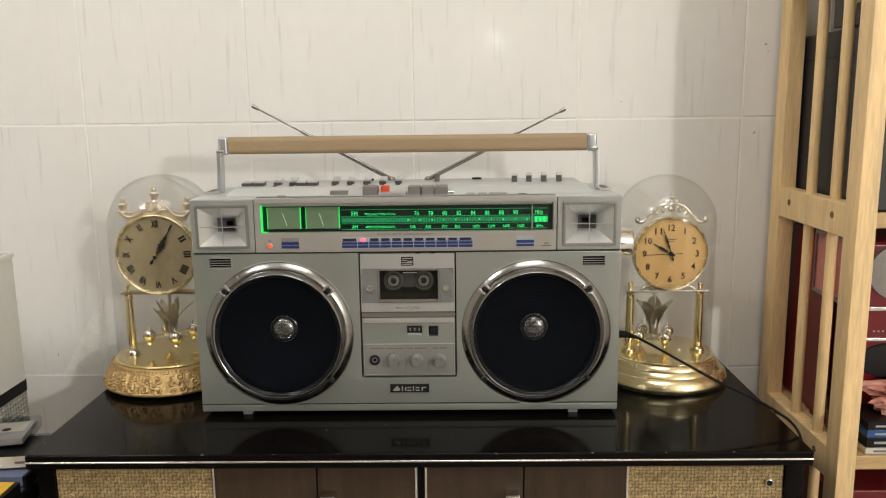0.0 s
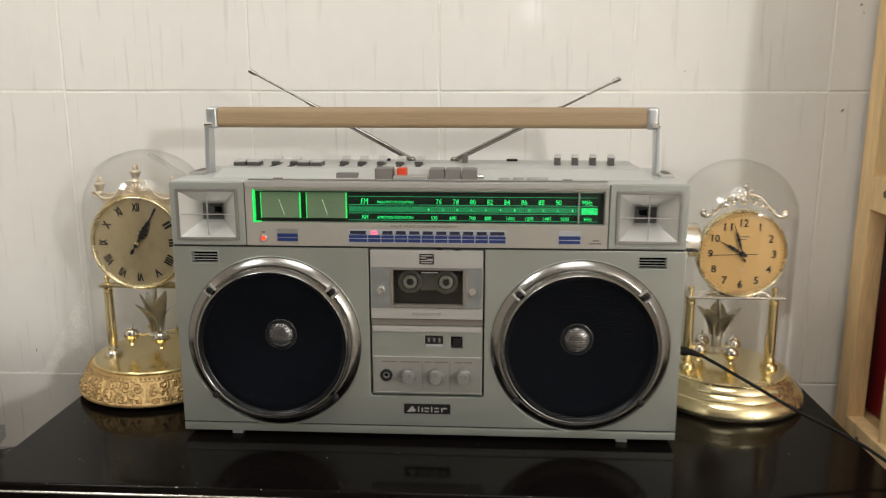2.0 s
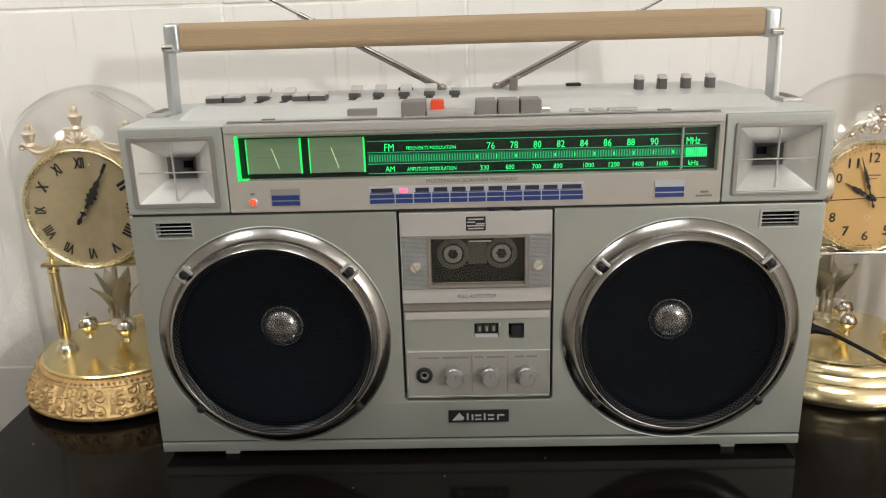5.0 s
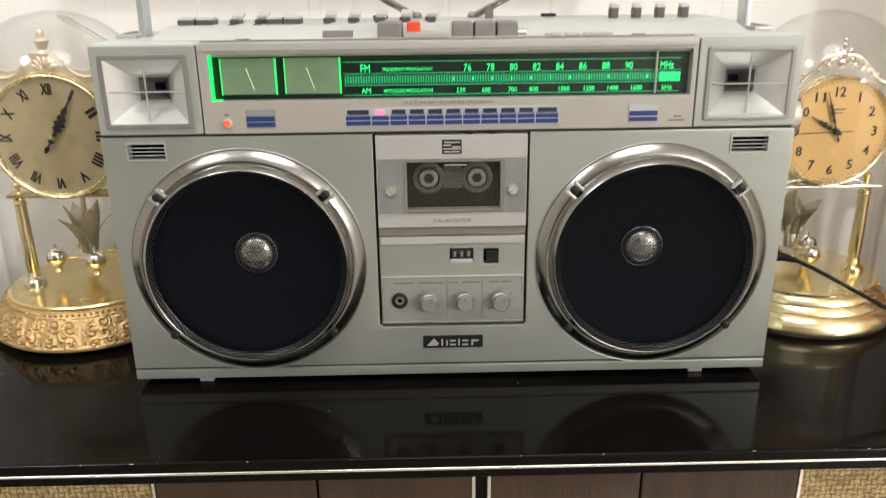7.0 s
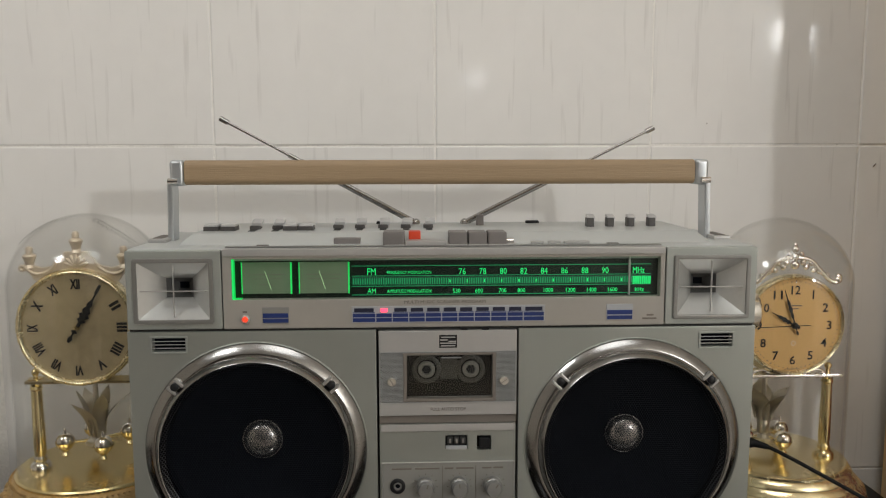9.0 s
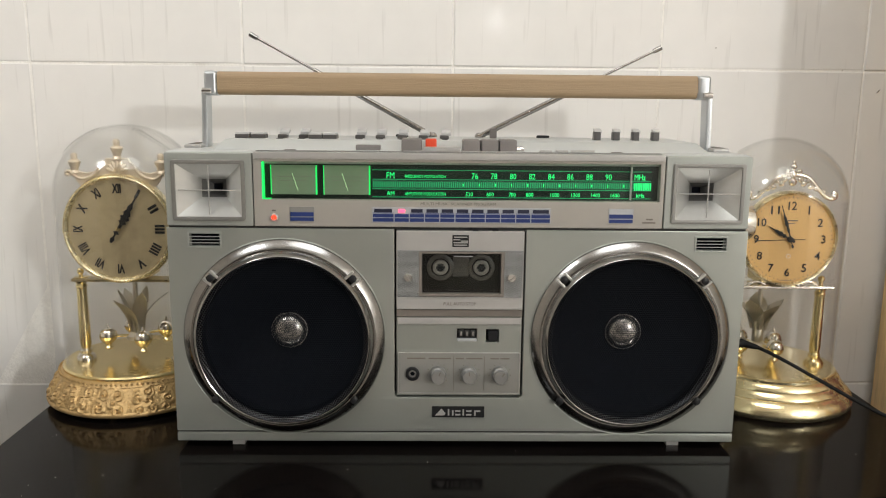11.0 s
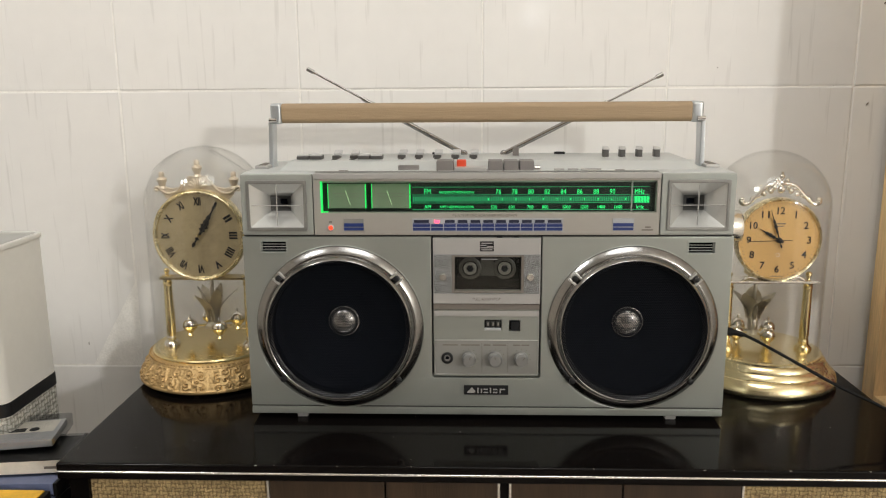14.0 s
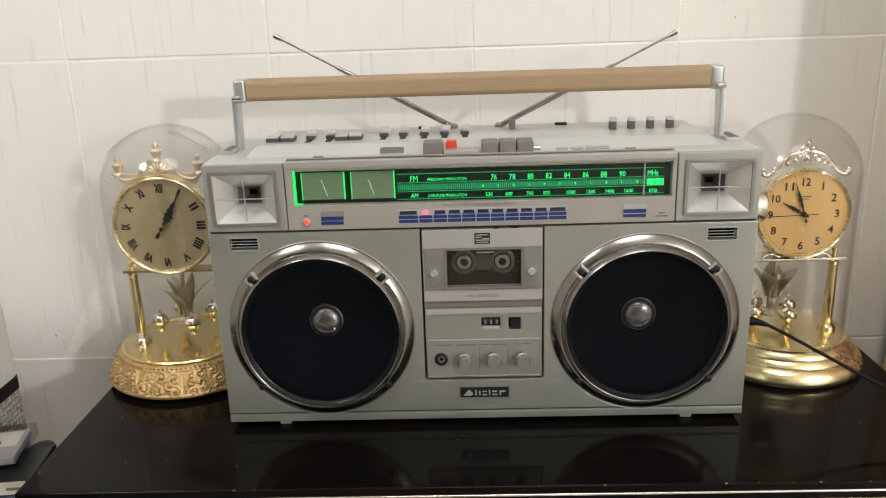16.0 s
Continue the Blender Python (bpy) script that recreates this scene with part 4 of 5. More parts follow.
    part("record_key", B(-0.0312, -0.0208, 0.024, 0.036, 1.030, 1.0425, 0.0012), M["red"], pk, "bright red record key")
    part("low_key", B(-0.0335, 0.0010, 0.012, 0.030, 1.030, 1.0355, 0.0010), M["silver3"], pk)
    part("pivot_pin", lathe([(0, -0.003), (0.003, -0.003), (0.003, 0.003), (0, 0.003)], (0.0560, 0.022, 1.0335), "x", 16), M["chrome"], pk)
    for x0, x1 in ((0.075, 0.086), (0.090, 0.101), (0.104, 0.126)):
        part("flush_switch", B(x0, x1, 0.024, 0.030, 1.0310, 1.0332, 0.0006), M["silver3"], r)
    for x in (-0.160, 0.140):
        part("stud", B(x, x + 0.010, 0.018, 0.022, 1.0308, 1.0322, 0.0003), M["key"], r)
    for s in (-1, 1):
        pv = part("corner_plate", B(*sorted((0.2450 * s, 0.2610 * s)), 0.050, 0.085, 1.0300, 1.0345, 0.0015), M["silver3"], r)
        part("plate_groove", B(*sorted((0.2490 * s, 0.2570 * s)), 0.053, 0.082, 1.0343, 1.0350, 0.0003), M["ink"], pv)
    # carrying handle
    hd = part("handle_grip", turned(sheet([rect(0.0640, 0.0860, 1.0810, 1.1030, 0.006, 6)], -0.231, 0.231, 0.0004), Matrix(((0, 1, 0, 0), (1, 0, 0, 0), (0, 0, 1, 0), (0, 0, 0, 1)))), M["tan"], r, "tan wood-grain handle grip")
    for s in (-1, 1):
        part("grip_cap", B(*sorted((0.2310 * s, 0.2440 * s)), 0.0635, 0.0865, 1.0800, 1.1035, 0.0035, 3), M["armsilver"], hd)
        bm = turned(B(-0.0028, 0.0028, 0.066, 0.084, 0.0, 0.058, 0.0012), Matrix.Translation((0.2455 * s, 0, 1.0290)) @ Matrix.Rotation(radians(-1.5 * s), 4, "Y"))
        part("handle_arm", bm, M["armsilver"], hd, "flat bright metal handle arm")
        part("hinge_pin", rod((0.236 * s, 0.062, 1.0845), (0.2445 * s, 0.062, 1.0845), 0.0028), M["chrome"], hd)
    # telescopic aerials
    for s, tip in ((-1, (-0.2105, 0.130, 1.1415)), (1, (0.2095, 0.130, 1.1325))):
        p0, p1 = Vector((0.024 * s, 0.128, 1.0405)), Vector(tip)
        at = lambda f: p0.lerp(p1, f)
        ae = part("aerial", rod(at(0), at(0.60), 0.0030), M["steel"], r, "telescopic chrome aerial")
        part("aerial_section", rod(at(0.58), at(0.66), 0.0024), M["steel"], ae)
        part("aerial_section", rod(at(0.65), at(0.985), 0.0013), M["steel"], ae)
        part("aerial_tip", rod(at(0.97), at(1.012), 0.0026), M["steel"], ae)
        part("aerial_joint", join(ball(p0, 0.0045), B(p0.x - 0.004, p0.x + 0.004, 0.122, 0.134, 1.036, 1.0415, 0.001)), M["steel"], ae)
    part("aerial_clip", B(0.034, 0.041, 0.105, 0.112, 1.038, 1.050, 0.0008), M["key"], td)
    part("rear_stud", B(0.085, 0.098, 0.125, 0.132, 1.038, 1.0425, 0.001), M["black"], td)
    part("rear_stud", B(-0.063, -0.050, 0.125, 0.132, 1.038, 1.0425, 0.001), M["black"], td)
    # tuning knob and mains inlet on the side
    part("tuning_knob", lathe([(0, -0.002), (0.0185, -0.002), (0.0185, 0.023), (0.0172, 0.0250), (0, 0.0250)], (0.265, 0.060, 0.963), "x", 48), M["alu"], r, "round metal tuning knob on the side")
    return r


M["grille_lit"] = perforated("grille_edge_mesh_lit", 0.0021, 0.42, (0.035, 0.036, 0.040), 0.30, 0.5)
M["lugsilver"] = mat("lug_silver", (0.46, 0.45, 0.43), 0.3, 0.6, 0.05, 40)
M["navy"] = mat("navy_print", (0.012, 0.014, 0.035), 0.45, 0, 0.05, 60)
M["keydark"] = mat("dark_key", (0.075, 0.07, 0.066), 0.42, 0.1, 0.08, 60, 0.05, 800)
M["armsilver"] = mat("satin_arm", (0.56, 0.585, 0.60), 0.30, 0.7, 0.02, 30)
M["neck"] = mat("horn_depth_shade", (0.20, 0.20, 0.195), 0.42, 0.6, 0.2, 90, spec=0.3)
M["dustgrey"] = mat("pale_dust", (0.50, 0.48, 0.45), 0.9, 0, 0.1, 60)
M["paper"] = mat("paper_card", (0.62, 0.58, 0.50), 0.6, 0, 0.1, 60)
M["ink2"] = perforated("dotted_band", 0.0012, 0.36, (0.40, 0.41, 0.41), 0.4, 0.3)
M["knob"] = mat("knob_silver", (0.27, 0.27, 0.262), 0.3, 0.5, 0.05, 60)
M["reel2"] = mat("reel_ring", (0.06, 0.053, 0.047), 0.4, 0, 0.08, 60)
M["silver2b"] = mat("knob_plate_silver", (0.27, 0.268, 0.25), 0.4, 0.3, 0.03, 15, 0.05, 900)
M["silver4"] = mat("horn_frame_grey", (0.27, 0.265, 0.25), 0.33, 0.5, 0.05, 15)
M["silver_toplit"] = mat("deck_silver_toplit", (0.55, 0.57, 0.56), 0.36, 0.3, 0.03, 15, 0.05, 900)
M["green3"] = mat("green_dim", (0.02, 0.3, 0.12), 0.5, 0, 0.02, 60, emit=0.30, emit_rgb=(0.02, 0.9, 0.32))
cabinet()
dust()
boombox()


# ---- the two anniversary clocks under glass domes ----
M["silverware"] = mat("silvered_metal", (0.82, 0.78, 0.72), 0.1, 1, 0.05, 30, rvar=0.04)
M["dullbrass"] = mat("dull_brass", (0.46, 0.38, 0.22), 0.3, 1, 0.15, 40, rvar=0.08)
M["bezel"] = mat("pale_brass_bezel", (0.80, 0.70, 0.46), 0.26, 0.85, 0.12, 60, rvar=0.1)
M["leafmetal"] = mat("dull_nickel", (0.66, 0.62, 0.53), 0.34, 1, 0.12, 40, rvar=0.08)
M["crest"] = mat("pale_cast_gold", (0.76, 0.66, 0.52), 0.36, 0.55, 0.12, 80, 0.3, 500)
M["spunbrass"] = mat("spun_brass", (0.95, 0.83, 0.52), 0.23, 0.95, 0.08, 20, rvar=0.06)
M["satinbrass"] = mat("satin_brass", (0.84, 0.69, 0.36), 0.24, 0.95, 0.08, 20, rvar=0.05)
M["etch"] = mat("etched_glass", (0.20, 0.19, 0.175), 0.9, 0, 0.1, 90)


def dome(cx, cy, z0, top, r, n=64):
    """A bell of glass with wall thickness: straight sides and a rounded crown."""
    prof = []
    shoulder = top - r * 0.98
    for rr, tt in ((r, top), (r - 0.0014, top - 0.0014)):
        side = [(rr, z0), (rr, (z0 + shoulder) / 2), (rr, shoulder)]
        crown = [(rr * math.cos(a), shoulder + (tt - shoulder) * math.sin(a)) for a in [math.pi / 2 * k / 16 for k in range(1, 17)]]
        crown[-1] = (0, tt)
        run = side + crown
        prof += run if not prof else run[::-1]
    return lathe(prof, (cx, cy, 0), "z", n)


def bent_leaf(cx, cy, z0, ang, tall, out, wide):
    """A pointed leaf that rises and curls outwards."""
    bm = bmesh.new()
    rows = []
    for k in range(7):
        f = k / 6
        rr = 0.006 + out * f ** 2.4
        w = wide * (0.62 + 0.75 * f) * (1 - f ** 4.5) + 0.0003
        rows.append([bm.verts.new((rr, s * w, z0 + tall * f)) for s in (-1, 0, 1)])
        rows[-1][1].co.x -= 0.0012
    for p, q in zip(rows, rows[1:]):
        for k in range(2):
            bm.faces.new((p[k], p[k + 1], q[k + 1], q[k]))
    bmesh.ops.solidify(bm, geom=bm.faces[:], thickness=0.0008)
    return turned(bm, Matrix.Translation((cx, cy, 0)) @ Matrix.Rotation(radians(ang), 4, "Z"))


def hand(cx, y, cz, ang, long, tail, wide, ornate):
    pts = [(-wide * 0.4, -tail), (wide * 0.4, -tail)]
    if ornate:
        pts += [(wide * 0.9, -tail * 0.75), (wide * 0.3, -tail * 0.55), (wide * 0.5, 0), (wide * 0.4, long * 0.2), (wide * 1.2, long * 0.28), (wide * 0.6, long * 0.36), (wide * 1.5, long * 0.46), (wide * 0.7, long * 0.55), (wide * 1.1, long * 0.62), (wide * 0.4, long * 0.72), (wide * 0.15, long)]
    else:
        pts += [(wide * 0.5, 0), (wide * 0.3, long * 0.2), (wide, long * 0.45), (wide * 0.35, long * 0.7), (wide * 0.12, long)]
    pts = pts[1:] + [(-x, z) for x, z in reversed(pts[1:])]
    return turned(sheet([pts], -0.0003, 0.0003, 0.0001), Matrix.Translation((cx, y, cz)) @ Matrix.Rotation(radians(ang), 4, "Y"))


def column(parent, x, y, z0, z1, foot):
    c = part("column", lathe([(0.0050, z0 + 0.012), (0.0060, z0 + 0.02), (0.0058, (z0 + z1) / 2), (0.0052, z1 - 0.012)], (x, y, 0), "z", 20), M["gold"], parent, "turned brass column")
    part("column_foot", lathe([(0, z0), (0.0105, z0), (0.0105, z0 + 0.003), (0.0085, z0 + 0.006), (0.0060, z0 + 0.008), (0.0066, z0 + 0.011), (0.0050, z0 + 0.014)], (x, y, 0), "z", 24), M[foot], c)
    part("column_capital", lathe([(0.0044, z1 - 0.014), (0.0064, z1 - 0.011), (0.0050, z1 - 0.008), (0.0072, z1 - 0.004), (0.0072, z1), (0, z1)], (x, y, 0), "z", 20), M["gold"], c)
    part("column_finial", join(ball((x, y, z1 + 0.0058), 0.0038), rod((x, y, z1 - 0.001), (x, y, z1 + 0.004), 0.0022)), M["gold"], c)


def pendulum(parent, cx, cy, zleaf, zball, tall, out, metal, spread, start, leaves=6, wide=0.0078, inner=0.5):
    p = part("pendulum_stem", join(rod((cx, cy, zball - 0.006), (cx, cy, zleaf + tall + 0.010), 0.0026), lathe([(0, zball - 0.008), (0.012, zball - 0.008), (0.012, zball - 0.004), (0.006, zball), (0.0065, zleaf), (0.004, zleaf + 0.006)], (cx, cy, 0), "z", 24)), M[metal], parent, "turning pendulum with leaves and four balls")
    for k in range(leaves):
        part("pendulum_leaf", bent_leaf(cx, cy, zleaf - 0.006, start + 360 / leaves * k, tall * (1.0 if k % 2 else 0.9), out * (inner if k % 2 else 1.1), wide), M[metal], p)
    for k in range(4):
        a = radians(start + 20 + 90 * k)
        x, y = cx + spread * math.cos(a), cy + spread * math.sin(a)
        part("pendulum_arm", rod((cx, cy, zball - 0.004), (x, y, zball - 0.002), 0.0015), M["gold"], p)
        part("pendulum_ball", join(ball((x, y, zball), 0.0092, 0.95), rod((x, y, zball + 0.007), (x, y, zball + 0.013), 0.0022, 0.0010)), M["silverware"], p, "polished silver ball")
        part("ball_cup", lathe([(0.0030, zball - 0.016), (0.0050, zball - 0.014), (0.0030, zball - 0.011), (0.0085, zball - 0.005), (0.0096, zball - 0.001)], (x, y, 0), "z", 20), M["gold"], p)


def dial(parent, cx, y, cz, r, face_mat, bezel_r):
    f = part("dial", lathe([(0, -0.001), (r, -0.001), (r, 0.003), (0, 0.003)], (cx, y, cz), "y", 72), M[face_mat], parent)
    part("bezel", lathe([(r - 0.001, -0.0012), (r, -0.0040), (r + 0.0016, -0.0052), (bezel_r - 0.0012, -0.0040), (bezel_r, -0.001), (bezel_r, 0.008), (bezel_r - 0.004, 0.018), (0, 0.018)], (cx, y, cz), "y", 72), M["bezel"], parent, "polished brass bezel")
    return f


def clock_left():
    ax, ay, hx, hz, fy = -0.354, 0.152, -0.3515, 0.9425, 0.112
    c = thing("dome_clock", (ax, ay, TOP), "gold clock with roman dial and ornate cast base under glass dome", "clock", "dome clocks")
    # cast base with scrolled relief
    bm = lathe([(0.088, 0.7535), (0.0940, 0.7540), (0.0965, 0.7560), (0.0968, 0.758)] + [(0.0965 - 0.0135 * (k / 30) ** 1.3, 0.758 + 0.026 * k / 30) for k in range(1, 31)] + [(0.081, 0.7865), (0.079, 0.788), (0.0, 0.788)], (0, 0, 0), "z", 420)
    # acanthus scrolls of uneven size and hand, laid round the band
    rnd = random.Random(21)
    scrolls = [((k + rnd.uniform(-0.3, 0.3)) / 34 * 2 * math.pi, mid + rnd.uniform(-0.0018, 0.0018), rnd.uniform(0.0050, 0.0085), rnd.choice((-1, 1)), rnd.uniform(0, 6.28)) for mid in (0.7640, 0.7708, 0.7778) for k in range(34)]
    for v in bm.verts:
        h = v.co.z
        if 0.7590 < h < 0.7828 and v.co.xy.length > 0.07:
            ang = math.atan2(v.co.y, v.co.x) % (2 * math.pi)
            n = -0.7
            for a, mid, size, turn, start in scrolls:
                du = (ang - a + math.pi) % (2 * math.pi) - math.pi
                u, w = du * 0.091 / size, (h - mid) / size
                if abs(u) < 1 and abs(w) < 1:
                    rr = math.hypot(u, w)
                    n = max(n, (math.cos(rr * 10 - turn * math.atan2(w, u) + start) * 0.9 + 0.3) * max(0, 1 - rr) ** 0.6 - rr * 0.4)
            n += 0.3 * noise.noise(Vector((ang * 60, h * 500, 0)))
            v.co.xy += v.co.xy.normalized() * 0.0019 * n
    part("base", turned(bm, Matrix.Translation((ax, ay, 0))), M["gold2"], c, "antique gold base with cast scrollwork")
    part("base_beading", join(*[ball((ax + 0.0825 * math.cos(a), ay + 0.0825 * math.sin(a), 0.7862), 0.0015, 1, 6) for a in [2 * math.pi * k / 100 for k in range(100)]]), M["gold2"], c)
    for a in (205, 270, 335, 90):
        part("foot", ball((ax + 0.084 * math.cos(radians(a)), ay + 0.084 * math.sin(radians(a)), 0.7540), 0.0040, 1, 12), M["gold2"], c)
    part("base_plate", lathe([(0, 0.787), (0.0785, 0.787), (0.0785, 0.7905), (0.0770, 0.7920), (0, 0.7920)], (ax, ay, 0), "z", 72), M["satinbrass"], c, "polished brass plate")
    for s in (-1, 1):
        column(c, ax + 0.0520 * s, 0.136, 0.792, 0.886, "silverware")
    part("cross_plate", B(ax - 0.059, ax + 0.059, 0.126, 0.146, 0.8820, 0.8850, 0.0008), M["dullbrass"], c)
    part("movement_block", B(ax - 0.024, ax + 0.024, 0.128, 0.168, 0.885, 0.965, 0.002), M["gold"], c)
    d = dial(c, hx, fy, hz, 0.0530, "palegold", 0.0578)
    part("bezel_rope", join(*[ball((hx + 0.0562 * math.cos(a), fy - 0.0042, hz + 0.0562 * math.sin(a)), 0.0011, 1, 6) for a in [2 * math.pi * k / 150 for k in range(150)]]), M["gold"], c)
    for k, s in enumerate(("XII", "I", "II", "III", "IIII", "V", "VI", "VII", "VIII", "IX", "X", "XI")):
        a = radians(30 * k)
        part("numeral", letters(s, hx + 0.0425 * math.sin(a), fy - 0.0014, hz + 0.0425 * math.cos(a), 0.0100, {1: 0.0028, 2: 0.0072, 3: 0.0092, 4: 0.0115}[len(s)] if s not in ("V", "X") else 0.0078, 30 * k, 0.0002, 0.0005), M["jet"], d)
    part("hour_hand", hand(hx, fy - 0.0030, hz, 33, 0.030, 0.006, 0.0038, True), M["jet"], d)
    part("minute_hand", hand(hx, fy - 0.0040, hz, 31.5, 0.0430, 0.0165, 0.0027, True), M["jet"], d)
    part("hand_nut", lathe([(0, -0.0062), (0.0020, -0.0058), (0.0024, -0.0040), (0.0024, -0.002)], (hx, fy, hz), "y", 16), M["gold"], d)
    # crest with three urns
    z = hz
    hx += 0.0012
    half = [(0.000, 0.0735), (0.0116, 0.0735), (0.0135, 0.0685), (0.0175, 0.0665), (0.0190, 0.0620), (0.025, 0.0595), (0.033, 0.0580), (0.040, 0.0600), (0.047, 0.0625), (0.0505, 0.0610), (0.0525, 0.0580), (0.0500, 0.0550), (0.0455, 0.0545), (0.043, 0.0500), (0.040, 0.0455), (0.036, 0.0440), (0.0, 0.0560)]
    outline = [(hx + x, z + h) for x, h in half] + [(hx - x, z + h) for x, h in half[-2:0:-1]]
    cr = part("crest", sheet([outline], 0.1135, 0.1175, 0.0008), M["crest"], c, "pale gold pierced crest")
    for k in range(-3, 4):
        part("crest_petal", turned(ball((0, 0, 0.0070), 0.0022, 2.4, 10), Matrix.Translation((hx, 0.1132, z + 0.0590)) @ Matrix.Rotation(radians(24 * k), 4, "Y")), M["crest"], cr)
    for s in (-1, 1):
        part("crest_scroll", tube([(hx + s * x, 0.1125, z + h) for x, h in ((0.018, 0.0640), (0.023, 0.0575), (0.031, 0.0530), (0.039, 0.0525), (0.045, 0.0560), (0.0505, 0.0600), (0.0525, 0.0570), (0.0495, 0.0555))], 0.0016, 5), M["crest"], cr)
    for dx, dz in ((0, 0.0725), (-0.0445, 0.0580), (0.0445, 0.0580)):
        part("urn", lathe([(0, z + dz), (0.0052, z + dz), (0.0036, z + dz + 0.003), (0.0044, z + dz + 0.006), (0.0064, z + dz + 0.011), (0.0058, z + dz + 0.0125), (0.0030, z + dz + 0.0140), (0.0030, z + dz + 0.0150), (0.0036, z + dz + 0.0175), (0.0026, z + dz + 0.0200), (0, z + dz + 0.0210)], (hx + dx, 0.1155, 0), "z", 20), M["crest"], cr)
    pendulum(c, ax, ay, 0.826, 0.820, 0.048, 0.026, "leafmetal", 0.031, 10)
    dm = part("glass_dome", dome(ax, ay, 0.7885, 1.0500, 0.0755), M["glass"], c, "clear glass dome with an etched leaf spray")
    # etched spray on the glass
    for first, way in ((-52, 30), (-128, -30)):
        leaves = []
        for k in range(18):
            f = k / 17
            a = radians(first + way * f)
            el = radians(66 - 30 * f)
            r = 0.0765
            for s in (-1, 1):
                m = Matrix.Translation((ax, ay, 0.976)) @ Matrix.Rotation(a, 4, "Z") @ Matrix.Rotation(radians(90) - el, 4, "Y") @ Matrix.Translation((0, (0.0022 + 0.0010 * (k % 2)) * s, r - 0.0004)) @ Matrix.Rotation(radians((28 + 9 * (k % 3)) * s), 4, "Z") @ Matrix.Diagonal((0.0040 - 0.0018 * f, 0.00034, 0.00012, 1))
                leaves.append(turned(ball((0, 0, 0), 1.0, 1.0, 8), m))
        part("etched_spray", join(*leaves), M["etch"], dm)
    return c


def clock_right():
    ax, ay, hx, hz, fy = 0.3575, 0.152, 0.3585, 0.9352, 0.120
    c = thing("dome_clock", (ax, ay, TOP), "polished brass clock with amber arabic dial under glass dome", "clock", "dome clocks")
    prof = [(0, 0.7505), (0.0900, 0.7505), (0.0925, 0.7530), (0.0930, 0.7570), (0.0910, 0.7640), (0.0860, 0.7690), (0.0835, 0.7700), (0.0835, 0.7720), (0.0800, 0.7765), (0.0785, 0.7775), (0.0785, 0.7800), (0.0760, 0.7840), (0.0735, 0.7855), (0.0735, 0.7880), (0.0700, 0.7900), (0, 0.7900)]
    part("base", lathe(prof, (ax, ay, 0), "z", 96), M["spunbrass"], c, "polished brass stepped base")
    for s in (-1, 1):
        column(c, ax + 0.0490 * s, 0.138, 0.790, 0.882, "gold")
    part("cross_plate", B(ax - 0.0560, ax + 0.0560, 0.122, 0.152, 0.8795, 0.8825, 0.0008), M["silverware"], c)
    part("movement_block", B(ax - 0.022, ax + 0.022, 0.134, 0.168, 0.8825, 0.955, 0.002), M["gold"], c)
    d = dial(c, hx, fy, hz, 0.0484, "amber", 0.0516)
    for k in range(1, 13):
        a = radians(30 * k)
        part("numeral", letters(str(k), hx + 0.0362 * math.sin(a), fy - 0.0014, hz + 0.0362 * math.cos(a), 0.0090, None if k < 10 else 0.0092, 0.0, 0.0002, 0.00012), M["jet"], d)
    for k in range(60):
        a = radians(6 * k)
        part("minute_mark", turned(B(-0.0003, 0.0003, -0.0016, -0.0011, 0.0440, 0.0453 if k % 5 else 0.0462, 0), Matrix.Translation((hx, fy, hz)) @ Matrix.Rotation(a, 4, "Y")), M["ink"], d)
    part("maker_bar", B(hx - 0.007, hx + 0.007, fy - 0.0014, fy - 0.0011, hz + 0.0195, hz + 0.0207, 0), M["ink"], d)
    part("maker_bar", B(hx - 0.004, hx + 0.004, fy - 0.0014, fy - 0.0011, hz + 0.0165, hz + 0.0174, 0), M["ink"], d)
    part("seal_mark", lathe([(0.0019, -0.0014), (0.0026, -0.0014)], (hx, fy, hz - 0.0185), "y", 16), M["crest"], d)
    part("origin_bar", B(hx - 0.008, hx + 0.008, fy - 0.0014, fy - 0.0011, hz - 0.0458, hz - 0.0452, 0), M["ink"], d)
    part("hour_hand", hand(hx, fy - 0.0030, hz, 300, 0.0280, 0.006, 0.0019, True), M["jet"], d)
    part("minute_hand", hand(hx, fy - 0.0040, hz, 341, 0.0390, 0.010, 0.0015, True), M["jet"], d)
    part("second_hand", turned(B(-0.0004, 0.0004, -0.0002, 0.0002, -0.0150, 0.0400, 0), Matrix.Translation((hx, fy - 0.0050, hz)) @ Matrix.Rotation(radians(268), 4, "Y")), M["jet"], d)
    part("hand_nut", lathe([(0, -0.0070), (0.0026, -0.0062), (0.0034, -0.003), (0.0034, -0.002)], (hx, fy, hz), "y", 16), M["jet"], d)
    # scrolled crest
    cr = part("crest", join(*[tube([(hx + s * x, fy + 0.004, hz + h) for x, h in ((0.0, 0.0690), (0.009, 0.0680), (0.017, 0.0650), (0.024, 0.0580), (0.032, 0.0500), (0.039, 0.0440), (0.0455, 0.0440), (0.0470, 0.0490), (0.0435, 0.0495))], 0.0023, 7) for s in (-1, 1)]), M["silverware"], c, "bright scrolled crest")
